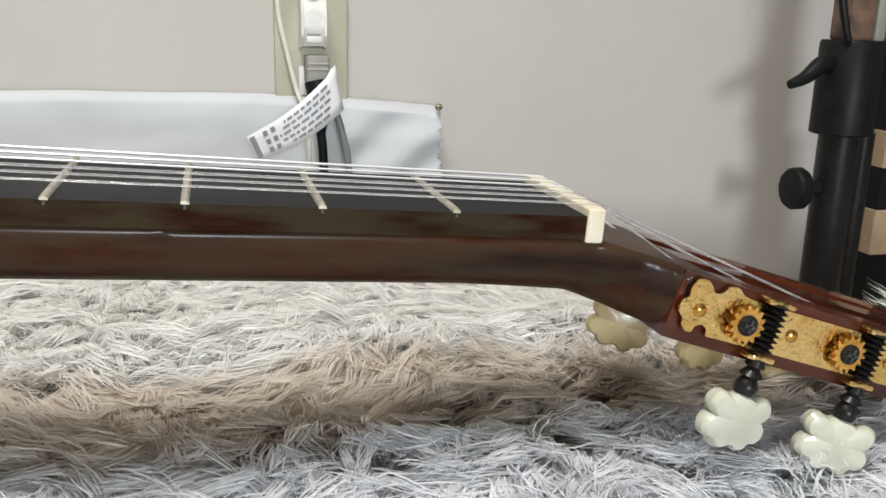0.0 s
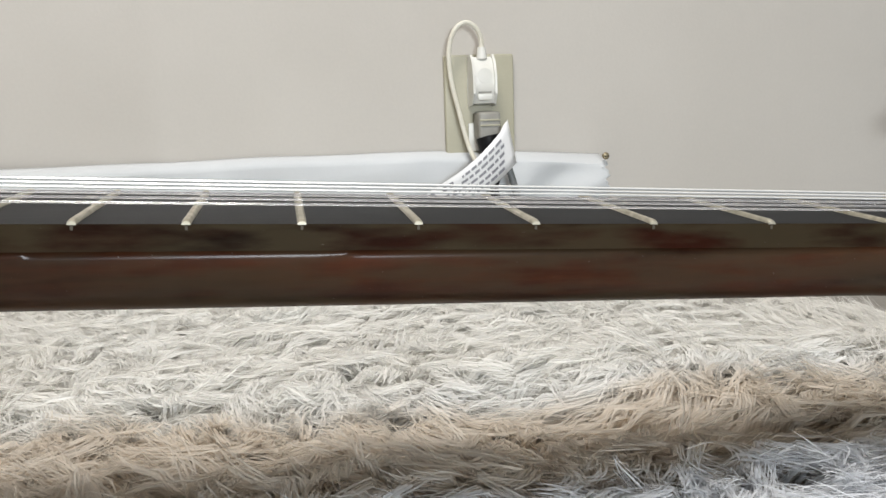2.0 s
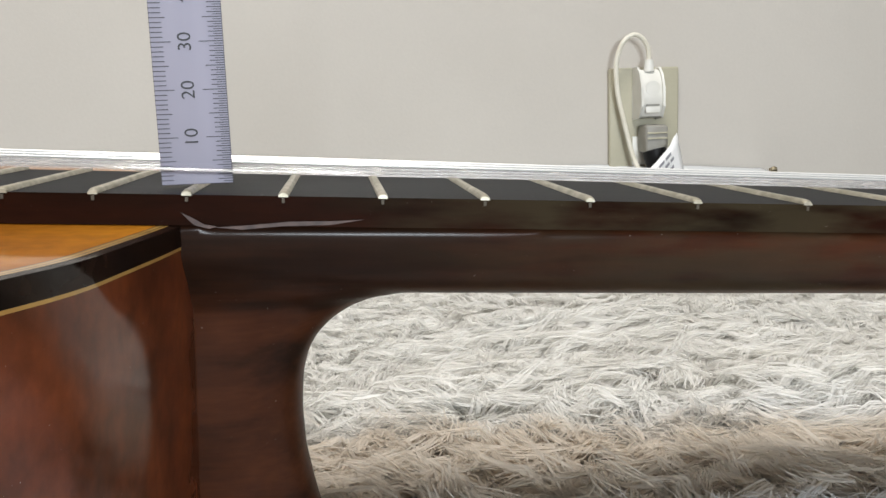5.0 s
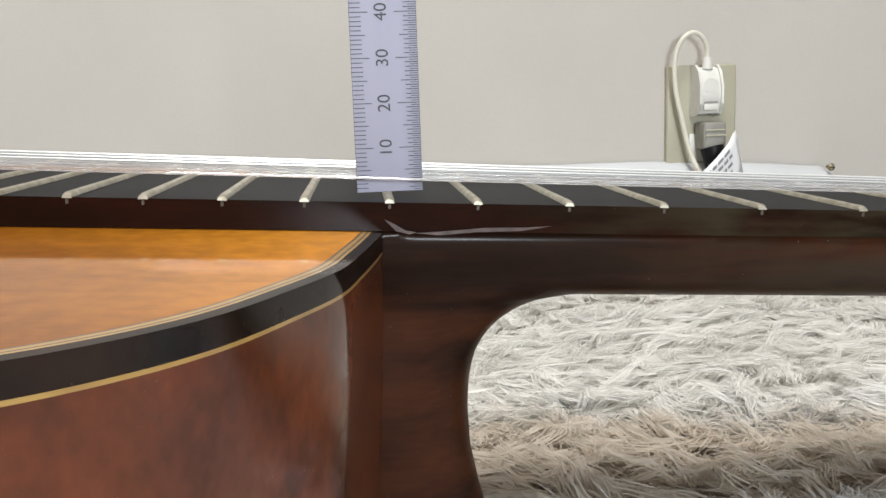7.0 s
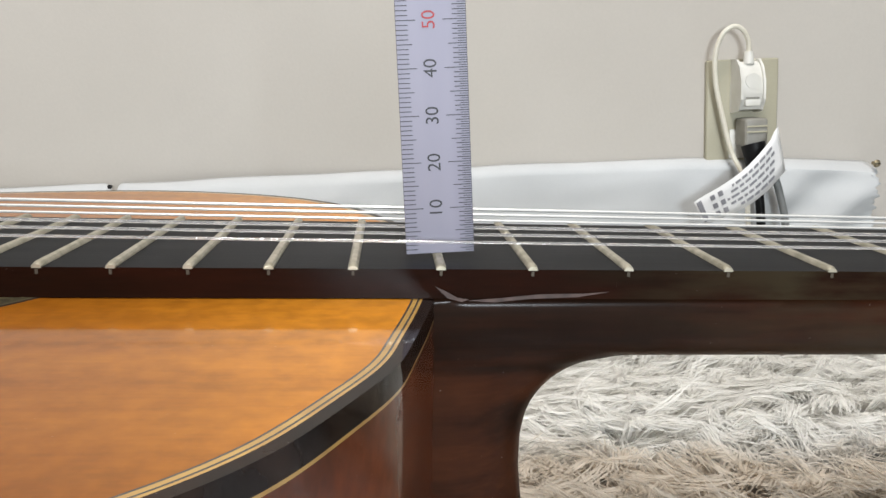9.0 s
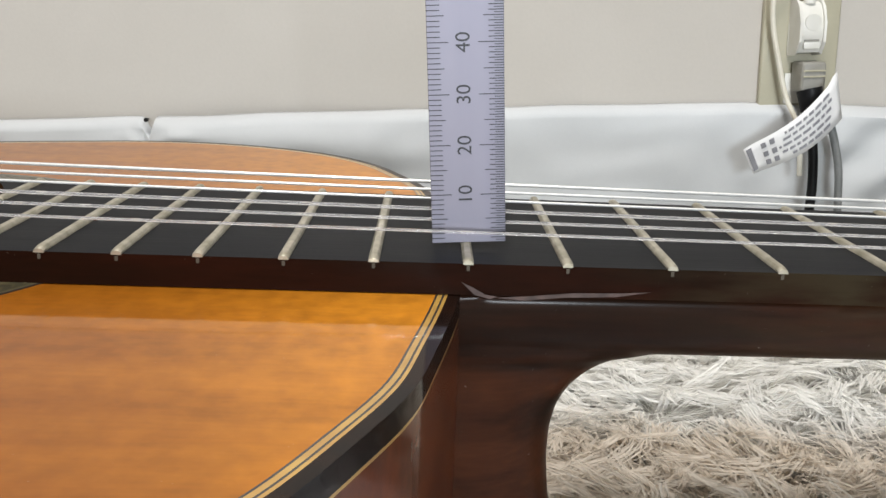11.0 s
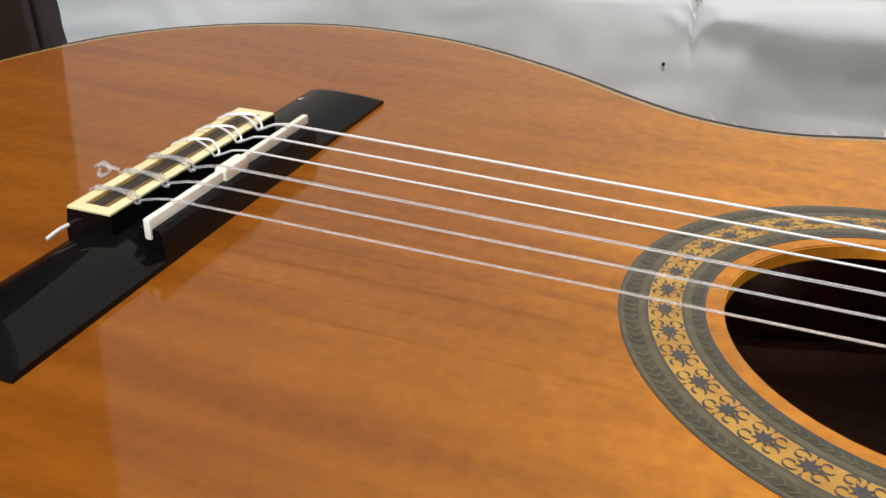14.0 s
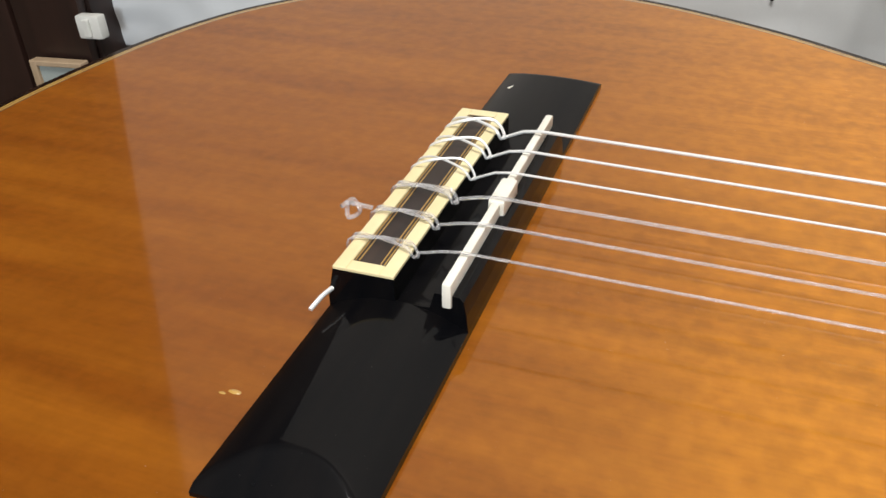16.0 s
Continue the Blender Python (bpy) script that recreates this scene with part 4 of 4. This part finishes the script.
for i in range(NX - 1):
    for j in range(NY - 1):
        bm.faces.new((grid[i][j], grid[i + 1][j], grid[i + 1][j + 1], grid[i][j + 1]))
        bm.faces.new((low[i][j], low[i][j + 1], low[i + 1][j + 1], low[i + 1][j]))
M_BACKING = material("rug_backing", (0.70, 0.67, 0.63), rough=0.9, scale=60)
tagged(part("rug_backing", bm, M_BACKING, rug), kind="stuff")


def pile(locks, hairs, x0, x1, y0, y1, length, width, spread, seed):
    """Fine hairs gathered into wavy locks that lie over one another in a slowly turning direction."""
    g = np.random.default_rng(seed)
    steps, count = 5, locks * hairs
    x, y = g.uniform(x0, x1, locks), g.uniform(y0, y1, locks)
    # neighbouring locks lean together
    cx, cy = np.round(x / 0.02) + 0.5 * np.sin(37 * np.round(y / 0.02)), np.round(y / 0.02)
    h = np.sin(cx * 12.9898 + cy * 78.233) * 43758.5453
    h = h - np.floor(h)
    swirl = 0.9 * np.sin(11 * x + 4 * np.sin(9 * y)) + 0.7 * np.sin(17 * y + 3 * np.sin(13 * x + 1)) + 2.2 * (h - 0.5)
    ang = -1.85 + swirl + g.normal(0, 0.30, locks)
    lean = np.clip(g.normal(1.08, 0.15, locks) + 0.22 * (h - 0.5), 0.5, 1.4)
    bend, wave, phase = g.uniform(0.25, 0.75, locks), g.normal(0, 0.65, locks), g.uniform(0, 3, locks)
    ln, layer = length * g.uniform(0.7, 1.25, locks), g.uniform(0.002, 0.015, locks)

    def each(v):
        return np.repeat(v, hairs, axis=0)
    d = each(np.stack([np.cos(ang), np.sin(ang), np.zeros(locks)], 1))
    across = np.stack([-d[:, 1], d[:, 0], np.zeros(count)], 1)
    lean, bend, wave, phase, layer = (each(v) for v in (lean, bend, wave, phase, layer))
    ln = each(ln) * g.uniform(0.72, 1.08, count)
    wave, phase, lean = wave + g.normal(0, 0.14, count), phase + g.normal(0, 0.25, count), lean + g.normal(0, 0.06, count)
    out = g.normal(0, spread, (count, 2))
    x, y = each(x), each(y)
    mid = np.stack([x, y, rug_z(x, y) - 0.001], 1)
    s = across + np.array([0, 0, 1.0]) * g.normal(0, 0.6, count)[:, None]
    s /= np.linalg.norm(s, axis=1)[:, None]
    rows = []
    for k in range(steps + 1):
        u = k / steps
        gather = (1 - u) ** 0.7 * 0.85 + 0.15
        at = mid + (across * out[:, :1] + np.array([0, 0, 0.6]) * np.abs(out[:, 1:])) * gather
        at[:, 2] = np.maximum(at[:, 2], rug_z(at[:, 0], at[:, 1]) + layer * min(1.0, u * 3))
        if k < steps:
            w = width * (1.0 - 0.55 * u) / 2
            rows += [at - s * w, at + s * w]
            a = np.minimum(lean * (0.80 + bend * (u + 0.1) * 1.3), 2.1)
            side_way = wave * np.sin(phase + 3.8 * u)
            mid = mid + (np.cos(a)[:, None] * np.array([0, 0, 1.0]) + np.sin(a)[:, None] * (d + across * side_way[:, None])) * (ln / steps)[:, None]
            mid[:, 2] = np.maximum(mid[:, 2], rug_z(mid[:, 0], mid[:, 1]) + 0.001)
        else:
            rows.append(at)
    verts = np.stack(rows, 1).reshape(-1, 3)
    i = np.arange(count)[:, None] * (2 * steps + 1)
    quads = np.concatenate([i + [2 * k, 2 * k + 1, 2 * k + 3, 2 * k + 2] for k in range(steps - 1)], 1).reshape(-1, 4)
    tris = (i + [2 * steps - 2, 2 * steps - 1, 2 * steps]).reshape(-1, 3)
    me = bpy.data.meshes.new("pile")
    me.vertices.add(len(verts))
    me.vertices.foreach_set("co", verts.ravel())
    idx = np.concatenate([quads.ravel(), tris.ravel()])
    me.loops.add(len(idx))
    me.loops.foreach_set("vertex_index", idx)
    starts = np.concatenate([np.arange(len(quads)) * 4, len(quads) * 4 + np.arange(len(tris)) * 3])
    me.polygons.add(len(starts))
    me.polygons.foreach_set("loop_start", starts)
    me.polygons.foreach_set("loop_total", np.concatenate([np.full(len(quads), 4), np.full(len(tris), 3)]))
    me.polygons.foreach_set("use_smooth", np.ones(len(starts), bool))
    me.update(calc_edges=True)
    me.materials.append(M_FUR)
    ob = new("pile", me)
    ob.parent = rug
    return tagged(ob, "", kind="stuff")


pile(12500, 12, -0.36, 0.32, -0.11, 0.30, 0.030, 0.00075, 0.0026, 3)
pile(8500, 8, -0.60, 0.40, 0.28, WALL_Y - 0.045, 0.027, 0.0012, 0.0030, 4)
pile(3000, 7, 0.30, 0.80, -0.25, 0.40, 0.030, 0.0013, 0.0032, 5)
pile(3600, 6, -1.00, 0.80, -0.60, -0.10, 0.030, 0.0016, 0.0036, 6)

# ---------------------------------------------------------------- sheet along the foot of the wall
TOPZ = H - 0.0255


def sheet():
    bm = bmesh.new()
    xs, vs = np.linspace(-1.31, 0.1155, 560), np.linspace(0, 1, 70)
    tack_x = -0.5885
    cols = []
    for x in xs:
        top = TOPZ + 0.004 * math.sin(2.1 * x + 2.6) + 0.0007 * math.sin(37 * x) * math.sin(11 * x + 1) - 0.0085 * max(0.0, (x + 0.05) / 0.16)
        notch = math.exp(-((x - tack_x) / 0.0035) ** 2) * 0.012
        flap = math.exp(-((x - tack_x - 0.030) / 0.022) ** 2) - 0.7 * math.exp(-((x - tack_x + 0.024) / 0.016) ** 2)
        col = []
        for v in vs:
            z = top - 0.009 - notch * (1 - v) - (top + 0.066) * max(0.0, v - 0.06) / 0.94
            y = 0.604
            if v < 0.06:
                y += 0.014 * (1 - v / 0.06) ** 1.5
                z = top - notch - 0.009 * (v / 0.06) ** 1.5
            y -= 0.016 * max(0.0, (x - 0.0) / 0.1155) * (1 if v >= 0.06 else v / 0.06)
            env = math.exp(-((v - 0.10) / 0.10) ** 2) + 0.25 * math.exp(-((v - 0.4) / 0.3) ** 2)
            y -= 0.007 * flap * env
            dx = x - tack_x
            # a drooping lip right beside the nail, then slack cloth hanging hollow under the rolled edge
            lip = math.exp(-((dx - 0.026) / 0.020) ** 2) + 0.8 * math.exp(-((dx + 0.020) / 0.014) ** 2)
            y -= 0.006 * lip * math.exp(-((v - 0.12 - 0.10 * max(0.0, 1 - abs(dx) / 0.02)) / 0.06) ** 2)
            low = 0.13 + 0.55 * max(0.0, dx - 0.05)
            span = 1 / (1 + math.exp(-(dx - 0.046) / 0.005)) / (1 + math.exp((dx - 0.225) / 0.016))
            y += span * (0.0135 / (1 + math.exp(-(v - low - 0.26) / 0.10)) * math.exp(-max(0.0, v - low - 0.6) / 0.8) - 0.013 * math.exp(-((v - low) / 0.17) ** 2))
            y += 0.0035 * math.sin(6 * x + 2 * v) * v + 0.0022 * math.sin(23 * x + 5 * v + 2 * math.sin(9 * x)) * v
            # fine creases
            y += 0.0007 * math.sin(70 * x + 9 * v + 3 * math.sin(17 * x)) + 0.0006 * math.sin(41 * x - 17 * v + 2.5 * math.sin(29 * x + 4 * v))
            # sharp pucker under the nail
            y += 0.005 * math.exp(-((dx + 0.002 + 0.01 * v) / 0.0035) ** 2) * math.exp(-((v - 0.22) / 0.14) ** 2)
            # diagonal pulls from the pinned corner
            if x > 0.0:
                s = (0.1135 - x) + 0.55 * v * 0.12
                y += 0.0042 * math.sin(150 * ((0.1135 - x) * 0.6 - v * 0.075)) * math.exp(-((v - 0.35) / 0.4) ** 2) * min(1, x / 0.03)
            x2 = x + (0.0018 * math.sin(60 * v) + 0.0015 * math.sin(131 * v + 1) + 0.006 * v if x > 0.112 else 0)
            col.append(bm.verts.new((x2, min(y, WALL_Y - 0.002), z)))
        cols.append(col)
    for a, b in zip(cols, cols[1:]):
        for k in range(len(vs) - 1):
            bm.faces.new((a[k], a[k + 1], b[k + 1], b[k]))
    return bm


cover = thing("wall_sheet", "creased white cotton sheet pinned along the foot of the wall", "sheet")
fabric = part("fabric", sheet(), M_CLOTH, cover)
so = fabric.modifiers.new("thickness", "SOLIDIFY")
so.thickness, so.offset = 0.0012, 1.0


def screw(name, x, y, z, r, m, label):
    ob = thing(name, label, "screw", pose(x, y, z, 90, 0, 0))
    part("head", lathe([(r * 0.5, -0.006), (r * 0.5, 0.0), (r, 0.0), (r, r * 0.35), (r * 0.7, r * 0.7), (r * 0.2, r * 0.8)], 14), m, ob)
    part("slot", box((-r * 0.7, -r * 0.12, r * 0.62), (r * 0.7, r * 0.12, r * 0.85)), M_BLACKMETAL, ob, smooth=False)
    return ob


screw("screw", 0.1135, 0.585, H - 0.0335, 0.0035, M_BRASS, "tarnished screw holding the corner of the sheet")
screw("nail", -0.5885, 0.602, H - 0.0235, 0.0020, M_BLACKMETAL, "dark nail that pins the sheet")
screw("nail", -0.6120, 0.6035, H - 0.0825, 0.0016, M_BLACKMETAL, "small dark pin in the sheet")
hook = thing("wall_hook", "small tarnished hook screwed into the wall above the sheet", "hook", pose(-0.888, WALL_Y, H - 0.0055))
part("stem", tube([(0, 0.004, 0), (0, -0.012, 0), (0.002, -0.016, 0.004)], 0.0028, 10), M_BRASS, hook)
part("rose", tube([(0, 0.0, 0), (0, -0.003, 0), (0, -0.0045, 0)], [0.0085, 0.0085, 0.006], 16, smooth=False), M_PLATE, hook)
part("tip", tube([(0.002, -0.016, 0.004), (0.004, -0.014, 0.010), (0.002, -0.010, 0.013)], 0.0020, 10), M_BRASS, hook)

# ---------------------------------------------------------------- outlet, plugs and cords
PX, PZ = -0.0030, H + 0.0065       # middle of the plate
outlet = thing("wall_outlet", "beige double wall outlet plate with two plugs", "outlet", Matrix.Translation((PX, WALL_Y, PZ)))
part("plate", box((-0.0345, -0.0070, -0.0600), (0.0338, -0.0003, 0.0600), 0.0025, 3), M_PLATE, outlet)
for z in (0.026, -0.018):
    part("socket", box((-0.0125, -0.0088, z - 0.0135), (0.0125, -0.0071, z + 0.0135), 0.0012, 2), M_WHITEPL, outlet, "white socket face")

plug = thing("white_plug", "white flat plug with a looped ivory cord in the outlet", "plug", Matrix.Translation((PX - 0.0005, WALL_Y - 0.0089, PZ + 0.0335)))
body_bm = extrude_profile([(0, -0.0205), (-0.016, -0.019), (-0.022, -0.010), (-0.022, 0.006), (-0.017, 0.018), (-0.010, 0.0240), (0, 0.0240)], -0.0115, 0.0115)
move(body_bm, pose(0, 0, 0, 0, 0, 90))
bmesh.ops.bevel(body_bm, geom=list(body_bm.edges), offset=0.0022, segments=2, affect="EDGES")
move(body_bm, Matrix.Scale(-1, 4, (0, 1, 0))) if max(v.co.y for v in body_bm.verts) > 0.01 else None
part("plug_body", body_bm, M_WHITEPL, plug)
part("thumb_dip", tube([(0, -0.0218, 0.0065), (0, -0.0223, 0.0065)], 0.0068, 20, smooth=False), M_WHITEPL, plug)
part("slot", box((-0.0062, -0.0228, -0.0095), (0.0062, -0.0215, -0.0080)), M_GREYPL, plug, smooth=False)
part("lip", box((-0.0068, -0.0232, -0.0160), (0.0068, -0.0212, -0.0100), 0.0008, 2), M_WHITEPL, plug)
part("cord_sleeve", tube([(0, -0.011, 0.022), (0, -0.011, 0.033)], [0.0052, 0.0038], 12, smooth=False), M_WHITEPL, plug)
part("cord", tube([(0, -0.011, 0.031), (-0.0010, -0.012, 0.042), (-0.007, -0.014, 0.052), (-0.0165, -0.015, 0.0555), (-0.0265, -0.014, 0.048), (-0.0315, -0.012, 0.030), (-0.0300, -0.011, 0.004),
                   (-0.0240, -0.012, -0.024), (-0.0160, -0.016, -0.058), (-0.008, -0.030, -0.085), (-0.006, -0.034, -0.125)], 0.0022, 10, 6), M_CORD, plug, "ivory cord looping over")

lead = thing("black_power_lead", "grey and black plug with a printed paper tag on its cable", "plug", Matrix.Translation((PX, WALL_Y - 0.0089, PZ - 0.0050)))
part("plug_body", box((-0.0080, -0.026, -0.0150), (0.0135, 0, 0.0115), 0.004, 3), M_GREYPL, lead, "grey plug body")
for z in (0.004, -0.001):
    part("grip_rib", box((-0.0070, -0.0270, z - 0.0008), (0.0125, -0.0258, z + 0.0008), 0.0004, 1), M_PLATE, lead)
part("strain_relief", tube([(0.001, -0.022, -0.012), (0.004, -0.026, -0.030), (0.0035, -0.030, -0.044), (0.004, -0.031, -0.060)], [0.0110, 0.0105, 0.0085, 0.0040], 14), M_BLACKPL, lead, "black moulded sleeve")
part("cable", tube([(0.004, -0.031, -0.058), (0.0055, -0.032, -0.075), (0.006, -0.033, -0.100), (0.004, -0.034, -0.130)], 0.0042, 12), M_BLACKPL, lead, "black cable")
part("grey_cable", tube([(0.010, -0.020, -0.020), (0.0185, -0.028, -0.040), (0.024, -0.031, -0.060), (0.0290, -0.032, -0.085), (0.031, -0.033, -0.125)], 0.0034, 12), M_GREYCABLE, lead, "grey cable beside it")


def tag_sheet():
    """A printed strip folded round the cable: it drops to one side, with a small sag."""
    bm = bmesh.new()
    rows = []
    for i in range(19):
        u = i / 18
        row = []
        for v in (0.0, 0.25, 0.5, 0.75, 1.0):
            x = 0.016 - 0.080 * u
            z = 0.0010 - 0.0600 * u - 0.0370 * v * (1 - 0.42 * u) - 0.004 * math.sin(math.pi * u) + (0.003 if u < 0.1 else 0) * (1 - v)
            x += 0.010 * v * (0.8 + 0.2 * u)
            y = -0.040 - 0.012 * math.sin(math.pi * min(1, u * 1.1)) - 0.012 * u
            row.append(bm.verts.new((x, y, z)))
        rows.append(row)
    for a, b in zip(rows, rows[1:]):
        for k in range(4):
            bm.faces.new((a[k], a[k + 1], b[k + 1], b[k]))
    return bm


tag = part("paper_tag", tag_sheet(), M_PAPER, lead, "white printed paper tag")
st = tag.modifiers.new("thickness", "SOLIDIFY")
st.thickness, st.offset = 0.0003, 0
bars = bmesh.new()


def on_tag(u, v):
    x = 0.016 - 0.080 * u + 0.010 * v * (0.8 + 0.2 * u)
    z = 0.0010 - 0.0600 * u - 0.0370 * v * (1 - 0.42 * u) - 0.004 * math.sin(math.pi * u)
    return (x, -0.0408 - 0.012 * math.sin(math.pi * min(1, u * 1.1)) - 0.012 * u, z)


def bar(u0, u1, v0, v1):
    for a, b in zip(np.linspace(u0, u1, 5), np.linspace(u0, u1, 5)[1:]):
        bars.faces.new([bars.verts.new(on_tag(*q)) for q in ((a, v0), (b, v0), (b, v1), (a, v1))])


for v0, u0, u1 in ((0.14, 0.12, 0.62), (0.30, 0.10, 0.66), (0.47, 0.12, 0.70), (0.64, 0.14, 0.68), (0.80, 0.16, 0.60)):
    g0 = u0
    while g0 < u1:
        w = random.uniform(0.03, 0.09)
        bar(g0, min(u1, g0 + w), v0, v0 + 0.075)
        g0 += w + 0.018
for u0 in (0.72, 0.80):
    for v0 in (0.12, 0.42, 0.70):
        bar(u0, u0 + 0.045, v0, v0 + 0.17)
bar(0.93, 0.985, 0.08, 0.90)
part("print", bars, M_PRINT, tag, "rows of grey print", smooth=False)

# ---------------------------------------------------------------- stand beside the head
SX, SY = 0.472, 0.470
stand = thing("black_stand", "black telescopic metal stand with clamp collar and knob", "stand", Matrix.Translation((SX, SY, 0)))
part("lower_tube", lathe([(0.0185, LOW + 0.02), (0.0190, LOW + 0.02), (0.0190, H - 0.040), (0.0185, H - 0.040)], 28), M_BLACKMETAL, stand, "black lower tube")
part("second_tube", move(lathe([(0.0105, LOW + 0.02), (0.0105, H - 0.045)], 20), Matrix.Translation((0.029, 0.004, 0))), M_BLACKMETAL, stand)
part("collar", lathe([(0.0250, H - 0.046), (0.0282, H - 0.0445), (0.0282, H + 0.0370), (0.0265, H + 0.0395), (0.0200, H + 0.0395)], 32), M_BLACKPL, stand, "black plastic clamp collar")
part("upper_tube", box((-0.0165, -0.014, H + 0.0390), (0.0095, 0.014, 0.95), 0.004, 2), M_RUST, stand, "rusty brown upper tube")
part("upper_rail", box((0.0125, -0.012, H + 0.0390), (0.0240, 0.012, 0.95), 0.003, 2), M_GREYPL, stand)
lever = tube([(-0.026, -0.004, H + 0.0200), (-0.038, -0.008, H + 0.0165), (-0.053, -0.010, H + 0.0060), (-0.0690, -0.012, H + 0.0000)], [0.0090, 0.0080, 0.0062, 0.0042], 12)
part("lever", lever, M_BLACKPL, stand, "curved black clamp lever")
knob = lathe([(0.010, -0.0075), (0.0180, -0.0065), (0.0200, -0.004), (0.0200, 0.004), (0.0180, 0.0065), (0.010, 0.0080)], 12)
part("knob", move(knob, pose(-0.043, -0.004, H - 0.0960, 0, 90, 0)), M_BLACKPL, stand, "round black clamp knob")
part("knob_stem", tube([(-0.030, -0.002, H - 0.096), (-0.010, 0, H - 0.096)], 0.007, 12, smooth=False), M_BLACKMETAL, stand)
part("foot", lathe([(0.12, LOW), (0.12, LOW + 0.012), (0.03, LOW + 0.03)], 32), M_BLACKMETAL, stand)
part("cable", tube([(-0.0215, -0.020, H + 0.0400), (-0.0260, -0.020, H + 0.0520), (-0.0330, -0.018, H + 0.0850), (-0.038, -0.016, H + 0.16), (-0.03, -0.01, H + 0.4)], 0.0036, 10), M_BLACKPL, stand, "thin black cable")

rack = thing("banded_box", "tan cardboard box with wide black bands standing behind the stand", "box", Matrix.Translation((0.628, 0.512, 0)))
part("carton", box((-0.075, -0.010, LOW), (0.11, 0.014, 0.75), 0.003, 2), M_BLACKPL, rack, "black upright carton")
for z0, z1 in ((H - 0.085, H - 0.048), (H - 0.175, H - 0.128)):
    part("tan_panel", box((-0.0762, -0.0115, z0), (-0.035, 0.010, z1), 0.001, 1), M_TAN, rack, "tan panel between black bands")

# ---------------------------------------------------------------- dark cabinet at the far end
cab = thing("dark_cabinet", "dark brown wooden cabinet standing against the wall", "cabinet", Matrix.Translation((-1.287, 0.580, 0)))
part("body", box((-0.95, -0.010, LOW), (0.0, 0.038, 1.55), 0.003, 2), M_DARKWOOD, cab)
for x in (-0.945, -0.775, -0.605, -0.435, -0.265, -0.095):
    part("door", box((x, -0.024, LOW + 0.02), (x + 0.164 if x < -0.1 else -0.004, -0.0105, 1.50), 0.003, 2), M_DARKWOOD, cab)
clip = thing("white_clip", "small white plastic clip on the cabinet's edge", "clip", Matrix.Translation((-1.276, 0.553, H - 0.115)))
part("body", box((-0.015, -0.006, -0.013), (0.015, 0.007, 0.012), 0.003, 2), M_WHITEPL, clip)
part("jaw", box((-0.004, -0.010, -0.010), (0.004, -0.0055, 0.009), 0.001, 1), M_WHITEPL, clip)
frame_thing = thing("small_frame", "small pale board in a worn beige frame leaning on the cabinet", "frame", Matrix.Translation((-1.326, 0.545, LOW)))
TOPF = H - 0.158 - LOW
part("board", box((-0.028, -0.003, 0.0), (0.034, 0.004, TOPF)), M_PALE, frame_thing, smooth=False)
part("rail", box((-0.037, -0.007, 0.0), (-0.028, 0.006, TOPF + 0.006), 0.001, 1), M_TAN, frame_thing)
part("rail", box((-0.028, -0.007, TOPF), (0.034, 0.006, TOPF + 0.006), 0.001, 1), M_TAN, frame_thing)

# ceiling lamp housing
lamp = thing("ceiling_light", "square white ceiling light", "lamp", Matrix.Translation((-0.45, -0.45, 2.15)))
part("housing", box((-0.32, -0.32, -0.09), (0.32, 0.32, 0.0), 0.01, 2), M_CEIL, lamp)
